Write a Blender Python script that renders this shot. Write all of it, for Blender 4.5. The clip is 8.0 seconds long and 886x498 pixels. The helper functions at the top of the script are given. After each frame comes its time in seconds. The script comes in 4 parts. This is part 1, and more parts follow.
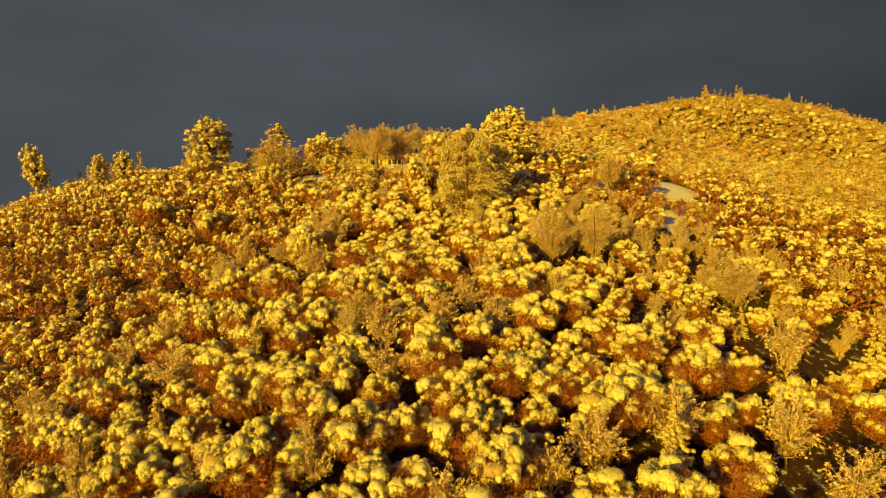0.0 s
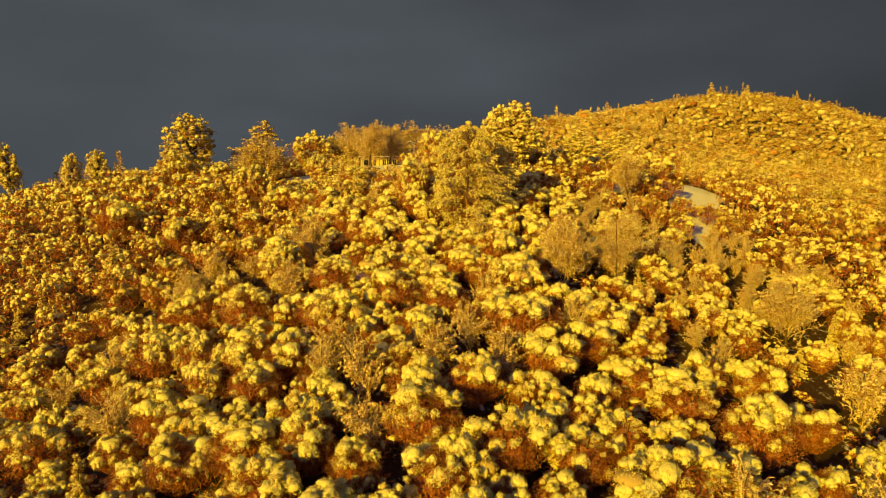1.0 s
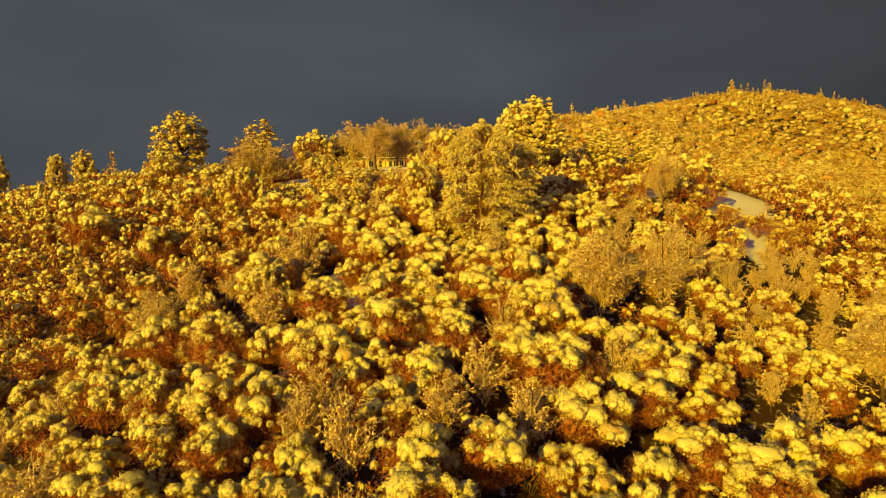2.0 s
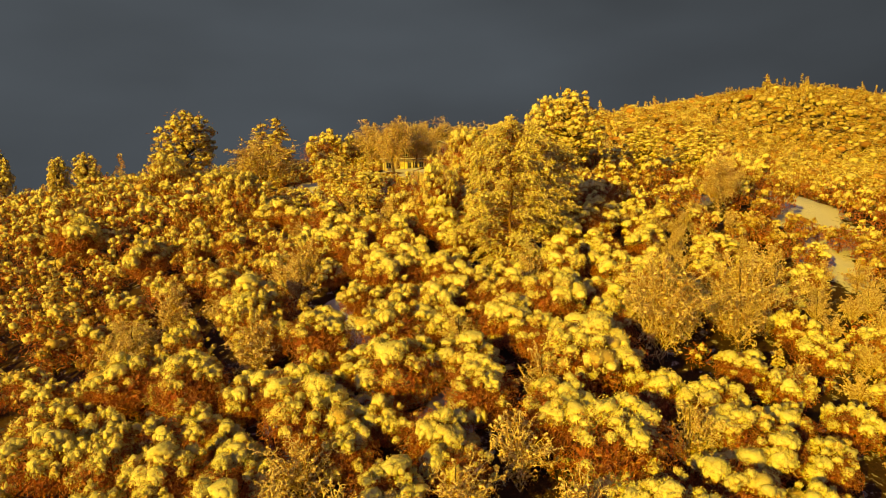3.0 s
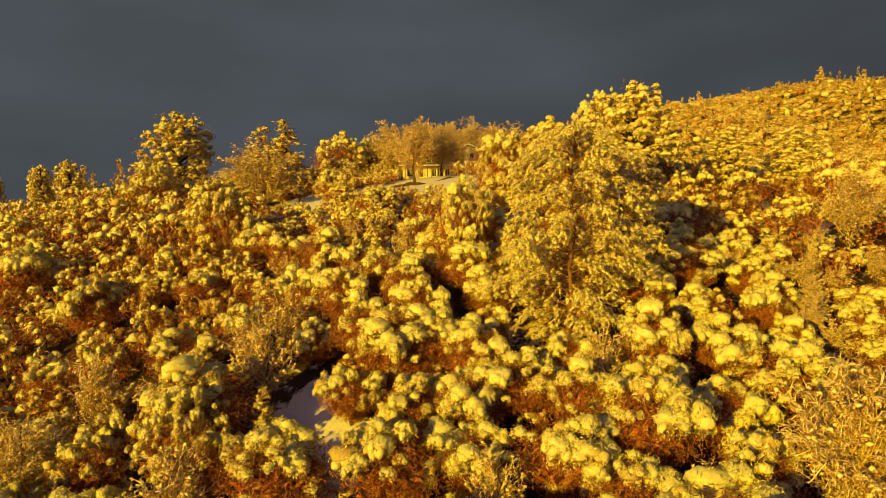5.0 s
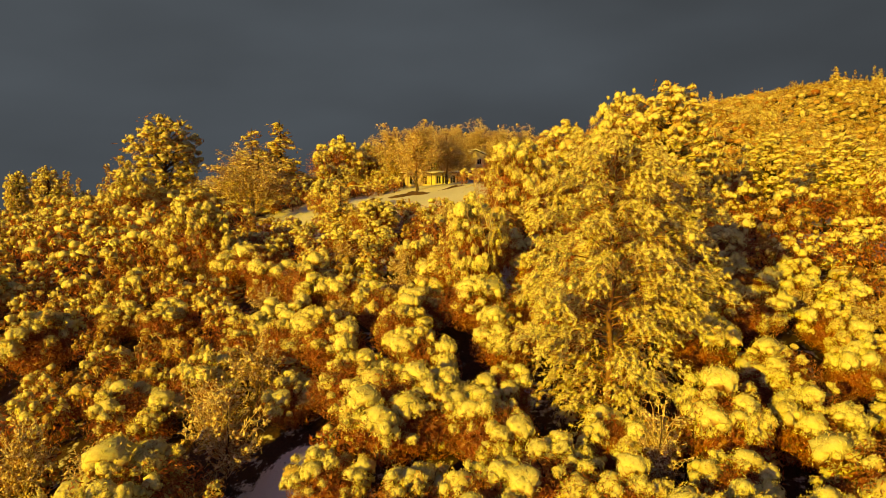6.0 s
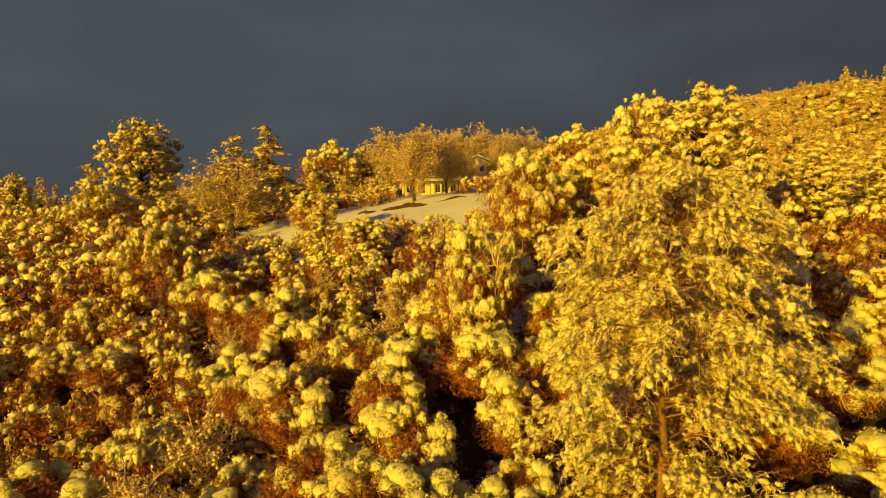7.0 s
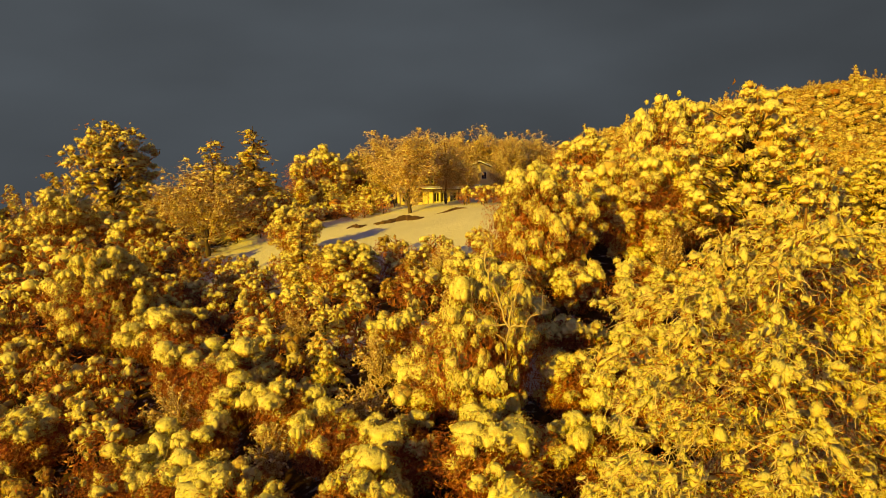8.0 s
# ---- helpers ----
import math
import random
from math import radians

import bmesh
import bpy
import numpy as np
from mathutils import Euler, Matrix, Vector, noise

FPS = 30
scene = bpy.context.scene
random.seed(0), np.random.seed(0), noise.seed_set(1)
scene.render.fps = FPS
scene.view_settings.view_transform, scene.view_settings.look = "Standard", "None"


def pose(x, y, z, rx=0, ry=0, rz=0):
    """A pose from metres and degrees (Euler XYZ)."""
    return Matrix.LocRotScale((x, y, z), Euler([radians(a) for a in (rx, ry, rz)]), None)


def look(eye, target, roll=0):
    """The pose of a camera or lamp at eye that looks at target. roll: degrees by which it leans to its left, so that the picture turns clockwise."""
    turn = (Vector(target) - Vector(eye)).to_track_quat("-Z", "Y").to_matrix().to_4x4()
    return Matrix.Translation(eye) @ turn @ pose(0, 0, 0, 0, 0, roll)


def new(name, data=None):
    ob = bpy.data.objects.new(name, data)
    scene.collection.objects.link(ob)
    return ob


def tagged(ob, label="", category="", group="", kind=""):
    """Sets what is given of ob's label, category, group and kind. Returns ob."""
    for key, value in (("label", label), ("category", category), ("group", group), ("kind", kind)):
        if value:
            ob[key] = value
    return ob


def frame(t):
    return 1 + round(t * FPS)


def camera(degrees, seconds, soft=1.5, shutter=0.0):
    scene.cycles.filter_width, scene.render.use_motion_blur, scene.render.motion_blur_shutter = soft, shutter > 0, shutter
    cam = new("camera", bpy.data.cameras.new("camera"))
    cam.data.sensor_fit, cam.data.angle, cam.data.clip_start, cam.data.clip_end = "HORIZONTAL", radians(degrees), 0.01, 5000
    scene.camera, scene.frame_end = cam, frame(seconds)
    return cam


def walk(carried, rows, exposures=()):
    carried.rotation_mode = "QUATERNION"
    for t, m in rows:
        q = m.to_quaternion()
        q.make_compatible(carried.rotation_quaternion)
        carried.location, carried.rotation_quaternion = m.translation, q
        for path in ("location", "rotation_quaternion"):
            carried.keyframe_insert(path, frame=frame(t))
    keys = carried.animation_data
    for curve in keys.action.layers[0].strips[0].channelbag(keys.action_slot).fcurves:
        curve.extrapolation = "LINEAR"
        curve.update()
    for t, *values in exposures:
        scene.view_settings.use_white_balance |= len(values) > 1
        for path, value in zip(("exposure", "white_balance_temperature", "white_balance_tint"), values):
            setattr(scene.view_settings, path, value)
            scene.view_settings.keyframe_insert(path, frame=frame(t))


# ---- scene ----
cam = camera(69.4, 8.0, soft=0.9)
METRES, EYE, TILT, LEAN, TURN = 108.0, 30.0, -6.0, 0.0, 0.0
ROWS = [
    (0.0, 0.0, 0.0, 0.0, 0.0, 0.0, -0.0),
    (0.5, 0.0025, 0.0724, 0.011, -0.01, -0.07, -0.01),
    (1.0, 0.0047, 0.1463, 0.0244, -0.02, -0.11, -0.02),
    (1.5, 0.0065, 0.2202, 0.0371, 0.15, -0.13, -0.08),
    (3.0, 0.0055, 0.4255, 0.0734, 3.08, -0.27, -0.09),
    (3.5, 0.0036, 0.4883, 0.0859, 3.36, -0.33, -0.11),
    (4.0, 0.0016, 0.5475, 0.0986, 3.89, -0.37, -0.11),
    (4.5, -0.0022, 0.6039, 0.1113, 4.95, -0.41, -0.13),
    (6.0, -0.0179, 0.7646, 0.1526, 6.14, -0.44, -0.28),
    (6.5, -0.0226, 0.8171, 0.1671, 6.19, -0.46, -0.31),
    (7.0, -0.0258, 0.8704, 0.1809, 6.25, -0.45, -0.3),
    (7.5, -0.0297, 0.9237, 0.1945, 6.31, -0.48, -0.3),
    (8.0, -0.034, 0.9757, 0.2079, 6.33, -0.49, -0.28),
]
walk(cam, [(t, pose(0, 0, EYE, TILT, LEAN, TURN) @ pose(METRES * x, METRES * y, METRES * z, 90 + pitch, roll, yaw)) for t, x, y, z, yaw, pitch, roll in ROWS])
SUN_AZ, SUN_EL = 33.0, 14.0      # degrees: the light travels SUN_AZ to the right of +y, from SUN_EL above the horizon


# ---------------------------------------------------------------- world, sun
def build_world():
    w = bpy.data.worlds.new("storm_sky")
    scene.world = w
    w.use_nodes = True
    nt = w.node_tree
    nt.nodes.clear()
    N, L = nt.nodes.new, nt.links.new
    out, bg = N("ShaderNodeOutputWorld"), N("ShaderNodeBackground")
    sky = N("ShaderNodeTexSky")
    sky.sky_type, sky.sun_disc = "NISHITA", False
    sky.sun_elevation, sky.sun_rotation = radians(SUN_EL), radians(180 + SUN_AZ)
    coord = N("ShaderNodeTexCoord")
    # storm deck: two scales of soft cloud
    mp = N("ShaderNodeMapping")
    mp.inputs["Scale"].default_value = (1.0, 1.0, 2.6)
    L(coord.outputs["Generated"], mp.inputs["Vector"])
    n1, n2 = N("ShaderNodeTexNoise"), N("ShaderNodeTexNoise")
    n1.inputs["Scale"].default_value, n1.inputs["Detail"].default_value = 1.5, 2.0
    n2.inputs["Scale"].default_value, n2.inputs["Detail"].default_value = 4.0, 3.0
    L(mp.outputs[0], n1.inputs["Vector"])
    L(mp.outputs[0], n2.inputs["Vector"])
    add = N("ShaderNodeMath")
    add.operation = "MULTIPLY_ADD"
    add.inputs[1].default_value = 0.25
    L(n2.outputs["Fac"], add.inputs[0])
    # the deck is thinner and bluer towards the west
    sep = N("ShaderNodeSeparateXYZ")
    L(coord.outputs["Generated"], sep.inputs[0])
    west = N("ShaderNodeMath")
    west.operation = "MULTIPLY_ADD"
    west.inputs[1].default_value = -0.30
    L(sep.outputs[0], west.inputs[0])
    L(n1.outputs["Fac"], west.inputs[2])
    L(west.outputs[0], add.inputs[2])
    ramp = N("ShaderNodeValToRGB")
    ramp.color_ramp.elements[0].position, ramp.color_ramp.elements[0].color = 0.40, (0.034, 0.037, 0.040, 1)
    ramp.color_ramp.elements[1].position, ramp.color_ramp.elements[1].color = 0.92, (0.078, 0.090, 0.102, 1)
    L(add.outputs[0], ramp.inputs["Fac"])
    # the deck breaks up towards the sun, where the sky is clear
    dot = N("ShaderNodeVectorMath")
    dot.operation = "DOT_PRODUCT"
    a = radians(SUN_AZ)
    dot.inputs[1].default_value = (-math.sin(a), -math.cos(a), 0.25)
    L(coord.outputs["Generated"], dot.inputs[0])
    clear = N("ShaderNodeMapRange")
    clear.interpolation_type = "SMOOTHSTEP"
    clear.inputs["From Min"].default_value, clear.inputs["From Max"].default_value = -0.05, 0.9
    L(dot.outputs["Value"], clear.inputs["Value"])
    dim = N("ShaderNodeVectorMath")
    dim.operation = "MULTIPLY"
    dim.inputs[1].default_value = (SKY, SKY * 0.74, SKY * 1.12)      # low evening haze
    L(sky.outputs[0], dim.inputs[0])
    mix = N("ShaderNodeMix")
    mix.data_type = "RGBA"
    L(clear.outputs[0], mix.inputs["Factor"])
    L(ramp.outputs[0], mix.inputs[6])
    L(dim.outputs[0], mix.inputs[7])
    L(mix.outputs[2], bg.inputs["Color"])
    L(bg.outputs[0], out.inputs["Surface"])


SKY = 0.058
build_world()
sun_data = bpy.data.lights.new("sun", "SUN")
sun_data.energy, sun_data.angle, sun_data.color = 6.6, radians(0.8), (1.0, 0.635, 0.0)
sun = new("sun", sun_data)
_a, _e = radians(SUN_AZ), radians(SUN_EL)
sun.matrix_world = look((-60 * math.sin(_a), -60 * math.cos(_a), 90), (-60 * math.sin(_a) + math.sin(_a) * math.cos(_e), -60 * math.cos(_a) + math.cos(_a) * math.cos(_e), 90 - math.sin(_e)))


# ---------------------------------------------------------------- materials
class Mat:
    """A node material with a few short helpers."""

    def __init__(self, name, rough=0.8):
        self.m = bpy.data.materials.new(name)
        self.m.use_nodes = True
        self.nt = self.m.node_tree
        self.b = self.nt.nodes["Principled BSDF"]
        self.b.inputs["Roughness"].default_value = rough
        self.b.inputs["Specular IOR Level"].default_value = 0.25

    def node(self, kind, **ins):
        n = self.nt.nodes.new(kind)
        for k, v in ins.items():
            n.inputs[k].default_value = v
        return n

    def link(self, a, b):
        self.nt.links.new(a, b)

    def pos(self):
        return self.node("ShaderNodeNewGeometry").outputs["Position"]

    def obj(self):
        return self.node("ShaderNodeTexCoord").outputs["Object"]

    def noise(self, vec, scale, detail=3.0, rough=0.55):
        n = self.node("ShaderNodeTexNoise", Scale=scale, Detail=detail, Roughness=rough)
        self.link(vec, n.inputs["Vector"])
        return n.outputs["Fac"]

    def ramp(self, fac, stops):
        r = self.node("ShaderNodeValToRGB")
        els = r.color_ramp.elements
        while len(els) < len(stops):
            els.new(0.5)
        for e, (p, c) in zip(els, stops):
            e.position, e.color = p, (*c, 1)
        self.link(fac, r.inputs["Fac"])
        return r.outputs["Color"]

    def mix(self, fac, a, b, blend="MIX"):
        n = self.node("ShaderNodeMix")
        n.data_type, n.blend_type = "RGBA", blend
        for sock, v in ((n.inputs["Factor"], fac), (n.inputs[6], a), (n.inputs[7], b)):
            if isinstance(v, (int, float)):
                sock.default_value = v
            elif isinstance(v, tuple):
                sock.default_value = (*v, 1)
            else:
                self.link(v, sock)
        return n.outputs[2]

    def math(self, op, a, b=0.0, c=0.0):
        n = self.node("ShaderNodeMath")
        n.operation = op
        for i, v in enumerate((a, b, c)):
            if isinstance(v, (int, float)):
                n.inputs[i].default_value = v
            else:
                self.link(v, n.inputs[i])
        return n.outputs[0]

    def colour(self, c):
        self.link(c, self.b.inputs["Base Color"])
        return self

    def bump(self, height, strength=0.4, distance=0.1):
        n = self.node("ShaderNodeBump", Strength=strength, Distance=distance)
        self.link(height, n.inputs["Height"])
        self.link(n.outputs[0], self.b.inputs["Normal"])
        return self

    def glow(self, colour, amount):
        """Lets some light through, as thin leaves and loose snow do."""
        t = self.node("ShaderNodeBsdfTranslucent")
        m = self.node("ShaderNodeMixShader", Fac=amount)
        self.link(colour, t.inputs["Color"])
        self.link(self.b.outputs[0], m.inputs[1])
        self.link(t.outputs[0], m.inputs[2])
        self.link(m.outputs[0], self.nt.nodes["Material Output"].inputs["Surface"])
        return self

    def island(self):
        return self.node("ShaderNodeNewGeometry").outputs["Random Per Island"]

    def random(self):
        return self.node("ShaderNodeObjectInfo").outputs["Random"]

    def up(self):
        s = self.node("ShaderNodeSeparateXYZ")
        self.link(self.node("ShaderNodeNewGeometry").outputs["Normal"], s.inputs[0])
        return s.outputs[2]


def tree_snow(name, tint):
    k = Mat(name, 0.8)
    p = k.pos()
    base = k.mix(k.noise(p, 0.9, 3), tint, tuple(v * 0.88 for v in tint))
    # some tips have shed their load and show rust leaves
    bare = k.ramp(k.island(), [(0.86, (0, 0, 0)), (0.97, (1, 1, 1))])
    base = k.mix(k.math("MULTIPLY", bare, 0.6), base, (0.50, 0.24, 0.06))
    thin = k.ramp(k.noise(p, 2.6, 5, 0.7), [(0.50, (0, 0, 0)), (0.70, (1, 1, 1))])
    base = k.mix(k.math("MULTIPLY", thin, 0.5), base, (0.62, 0.36, 0.10))
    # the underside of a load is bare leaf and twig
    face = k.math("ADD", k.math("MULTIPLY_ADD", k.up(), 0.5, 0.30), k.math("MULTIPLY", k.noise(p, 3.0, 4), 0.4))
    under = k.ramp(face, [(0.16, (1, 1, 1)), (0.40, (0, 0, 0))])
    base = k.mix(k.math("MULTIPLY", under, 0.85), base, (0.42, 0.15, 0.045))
    k.colour(base).bump(k.noise(p, 7.0, 6, 0.75), 0.85, 0.13).glow(base, 0.15)
    return k.m


def leaf_material(name, stops):
    k = Mat(name, 0.7)
    p = k.pos()
    c = k.ramp(k.math("ADD", k.math("MULTIPLY", k.island(), 0.55), k.math("MULTIPLY", k.noise(p, 4.5, 5, 0.8), 0.5)), stops)
    k.colour(c).bump(k.noise(p, 6.0, 6, 0.8), 0.8, 0.20).glow(c, 0.20)
    return k.m


def bark_material(name, a, b):
    k = Mat(name, 0.85)
    p = k.pos()
    n = k.noise(p, 9.0, 5, 0.7)
    k.colour(k.mix(n, a, b)).bump(n, 0.6, 0.05)
    return k.m


def twig_material(name, bark, load, bare=0.50):
    k = Mat(name, 0.75)
    p = k.pos()
    f = k.math("ADD", k.math("MULTIPLY", k.up(), 0.55), k.math("MULTIPLY", k.noise(p, 3.5, 4, 0.7), 1.5))
    f = k.ramp(f, [(bare, (0, 0, 0)), (min(1.0, bare + 0.30), (1, 1, 1))])
    k.colour(k.mix(f, bark, load)).bump(k.noise(p, 14.0, 4), 0.6, 0.06)
    return k.m


def ground_material():
    k = Mat("snow_ground", 0.7)
    p = k.pos()
    snow = k.mix(k.noise(p, 0.12, 3), (0.86, 0.85, 0.84), (0.76, 0.74, 0.71))
    at = k.node("ShaderNodeAttribute")
    at.attribute_name = "open"
    cover = k.math("ADD", k.math("MULTIPLY", at.outputs["Fac"], 0.42), k.noise(p, 0.8, 6, 0.75))
    cover = k.ramp(cover, [(0.56, (0, 0, 0)), (0.66, (1, 1, 1))])
    litter = k.mix(k.ramp(k.noise(p, 7.0, 6, 0.8), [(0.40, (0, 0, 0)), (0.60, (1, 1, 1))]), (0.075, 0.036, 0.020), (0.025, 0.015, 0.010))
    c = k.mix(cover, litter, snow)
    # far valley: dark snowless conifer woods, haze blue painted into their colour
    d = k.node("ShaderNodeVectorMath")
    d.operation = "DISTANCE"
    d.inputs[1].default_value = (0, 300, 0)
    k.link(p, d.inputs[0])
    far = k.node("ShaderNodeMapRange", **{"From Min": 750.0, "From Max": 1100.0})
    k.link(d.outputs["Value"], far.inputs["Value"])
    woods = k.mix(k.noise(p, 0.006, 6, 0.7), (0.018, 0.045, 0.090), (0.028, 0.060, 0.115))
    c = k.mix(far.outputs[0], c, woods)
    k.colour(c).bump(k.noise(p, 1.6, 6, 0.65), 0.5, 0.35)
    return k.m


def plain(name, a, b, scale, rough=0.8, bump=0.3, dist=0.03):
    k = Mat(name, rough)
    n = k.noise(k.obj(), scale, 5, 0.65)
    k.colour(k.mix(n, a, b)).bump(n, bump, dist)
    return k.m


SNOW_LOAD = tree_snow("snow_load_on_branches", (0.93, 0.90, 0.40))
FROST = twig_material("frosted_twigs", (0.26, 0.09, 0.03), (0.88, 0.74, 0.42))
RUST = leaf_material("rust_oak_leaves", [(0.15, (0.20, 0.050, 0.025)), (0.34, (0.42, 0.115, 0.050)), (0.54, (0.54, 0.19, 0.080)), (0.72, (0.70, 0.35, 0.14)), (0.90, (0.90, 0.68, 0.34))])
GOLD = leaf_material("frosted_gold_leaves", [(0.15, (0.30, 0.09, 0.025)), (0.36, (0.50, 0.21, 0.05)), (0.56, (0.70, 0.42, 0.13)), (0.80, (0.90, 0.74, 0.36))])
GOLD_MASS = leaf_material("frosted_twig_mass", [(0.25, (0.24, 0.10, 0.025)), (0.42, (0.48, 0.29, 0.075)), (0.56, (0.68, 0.53, 0.17)), (0.74, (0.88, 0.80, 0.38))])
BARK = bark_material("dark_bark", (0.12, 0.08, 0.05), (0.05, 0.035, 0.025))
TAN_BARK = bark_material("tan_bark", (0.26, 0.14, 0.06), (0.14, 0.08, 0.04))
PALE_BARK = bark_material("pale_bark", (0.70, 0.60, 0.42), (0.40, 0.30, 0.18))
GROUND = ground_material()
STUCCO = plain("cream_stucco", (0.78, 0.66, 0.30), (0.66, 0.54, 0.22), 3.0)
TRIM = plain("white_trim", (0.72, 0.70, 0.64), (0.62, 0.60, 0.55), 6.0)
DARKWOOD = plain("dark_stained_wood", (0.10, 0.06, 0.04), (0.05, 0.03, 0.02), 8.0)
ROOFSNOW = plain("snow_on_roof", (0.84, 0.82, 0.84), (0.72, 0.70, 0.72), 2.0, 0.7, 0.5, 0.1)
ROCK = plain("brown_rock", (0.16, 0.09, 0.05), (0.07, 0.04, 0.03), 2.5, 0.9, 0.8, 0.1)
GLASS = Mat("window_glass", 0.05)
GLASS.b.inputs["Base Color"].default_value = (0.02, 0.022, 0.025, 1)
GLASS.b.inputs["Specular IOR Level"].default_value = 0.5
GLASS = GLASS.m


# ---------------------------------------------------------------- terrain
# hills: x, y, breadth, height over the valley floor
HILLS = [
    (-88, 62, 48, -12.7), (-88, 110, 48, -7.8), (-88, 158, 48, 27.3), (-88, 206, 48, 6.9), (-44, 62, 48, 15.8),
    (-44, 110, 48, 1.9), (-44, 158, 48, -9.6), (-44, 206, 48, -8.9), (0, 62, 48, -0.3), (0, 110, 48, 7.8),
    (0, 158, 48, 21.0), (0, 206, 48, 21.8), (44, 62, 48, 9.0), (44, 110, 48, 0.6), (44, 158, 48, -4.0),
    (44, 206, 48, -6.1), (88, 62, 48, -15.2), (88, 110, 48, 11.4), (88, 158, 48, 12.2), (88, 206, 48, 7.5),
]
# the far ridge, the saddle and the lower ground
FAR_HILLS = [
    (-165, 262, 42, 13.0), (57, 172, 16, 4.0),
    (-20, 290, 80, 18.2), (60, 270, 70, 15.9), (-120, 270, 90, 44.7), (140, 350, 110, 31.9), (250, 480, 120, -24.2),
    (266, 690, 120, 80.0), (130, 620, 110, 64.8), (410, 740, 140, 84.0), (0, 500, 130, 57.6), (560, 660, 150, 33.2),
    (200, 560, 70, -8.8), (320, 570, 80, -9.6), (130, 500, 60, 18.8), (0, -20, 110, 1.1), (-140, 60, 120, 15.7),
    (150, 50, 120, 36.6), (-150, 170, 90, -5.6), (350, 400, 140, 72.7),
]
HILLS = HILLS + FAR_HILLS
VALLEY = -45.0


def ground_at(x, y):
    """Height of the ground, smooth."""
    z = VALLEY
    for hx, hy, b, h in HILLS:
        z = z + h * np.exp(-((x - hx) ** 2 + (y - hy) ** 2) / (2 * b * b))
    # beyond the hill the mountainside falls into the deep valley
    away = np.maximum(0.0, np.sqrt((x - 120) ** 2 + (y - 380) ** 2) - 620.0)
    return z - 0.15 * away * away / (away + 260.0)


def rough(x, y):
    """Small unevenness of the ground."""
    return 0.35 * np.sin(x * 0.21 + 1.3 * np.sin(y * 0.11)) * np.sin(y * 0.17 + 0.7) + 0.18 * np.sin(x * 0.63 + y * 0.41) * np.sin(y * 0.71 - x * 0.2)


def mesh_from(name, verts, faces, mat, smooth=True):
    """A mesh of faces that all have as many corners."""
    v, f = np.asarray(verts, np.float32), np.asarray(faces, np.int32)
    me = bpy.data.meshes.new(name)
    me.vertices.add(len(v))
    me.vertices.foreach_set("co", v.reshape(-1))
    me.loops.add(f.size)
    me.loops.foreach_set("vertex_index", f.reshape(-1))
    me.polygons.add(len(f))
    me.polygons.foreach_set("loop_start", np.arange(len(f), dtype=np.int32) * f.shape[1])
    for m in (mat if isinstance(mat, (list, tuple)) else (mat,)):
        me.materials.append(m)
    me.polygons.foreach_set("use_smooth", np.full(len(f), smooth))
    me.update(calc_edges=True)
    return me


# clearings with no trees: x, y, reach along x, reach along y
CLEAR = [(-19.5, 238, 13, 12), (-22, 204, 20, 20), (-36, 204, 12, 19), (-12, 196, 9, 16), (-17.5, 124, 2.2, 3.2), (-14.5, 117.5, 2.6, 3.4), (-6.8, 107, 2.8, 3.5), (-1.9, 100, 2, 2.5), (-15.5, 107, 2.5, 3), (-2.0, 131.5, 1.5, 2.2), (-4.2, 153.5, 2.2, 2.2), (-15.5, 161.5, 4, 2.6),
         (36.5, 164, 5, 4), (54.5, 151, 4.5, 10), (57, 166, 6, 8), (48, 135, 2.6, 6), (42, 178, 4, 3), (69, 216, 8, 8), (86, 222, 6, 4)]


def is_clear(x, y, margin=0.0):
    return any(((x - a) / (p + margin)) ** 2 + ((y - b) / (q + margin)) ** 2 < 1 for a, b, p, q in CLEAR)


def build_ground():
    def axis(lo, hi, step, reach):
        mid = np.arange(lo, hi + 0.1, step)
        out, d = [], step
        while sum(out) < reach:
            d *= 1.16
            out.append(d)
        o = np.cumsum(out)
        return np.concatenate([lo - o[::-1], mid, hi + o])
    xs, ys = axis(-130, 130, 2.5, 4600), axis(30, 260, 2.5, 4600)
    X, Y = np.meshgrid(xs, ys)
    Z = ground_at(X, Y) + rough(X, Y)
    n, m = X.shape
    idx = np.arange(n * m).reshape(n, m)
    faces = np.stack([idx[:-1, :-1], idx[:-1, 1:], idx[1:, 1:], idx[1:, :-1]], -1).reshape(-1, 4)
    me = mesh_from("ground", np.stack([X, Y, Z], -1).reshape(-1, 3), faces, GROUND)
    # how open the ground is to falling snow: clearings hold it, woods shed it
    op = np.zeros_like(X)
    for a, b, p, q in CLEAR:
        d = np.sqrt(((X - a) / p) ** 2 + ((Y - b) / q) ** 2)
        op = np.maximum(op, np.clip(1.5 - d, 0, 0.5) * 2)
    me.attributes.new("open", "FLOAT", "POINT").data.foreach_set("value", op.reshape(-1).astype(np.float32))
    ob = new("ground", me)
    tagged(ob, "snow-covered hillside with brown leaf litter under trees", "ground", kind="structure")


build_ground()


# ---------------------------------------------------------------- parts
def part(name, data, material=None, parent=None, label=""):
    """One mesh object under a thing or a part; data is a bmesh or a ready mesh."""
    if isinstance(data, bmesh.types.BMesh):
        me = bpy.data.meshes.new(name)
        data.to_mesh(me)
        data.free()
        me.materials.append(material)
        data = me
    ob = new(name, data)
    ob.parent = parent
    if label:
        ob["label"] = label
    return ob


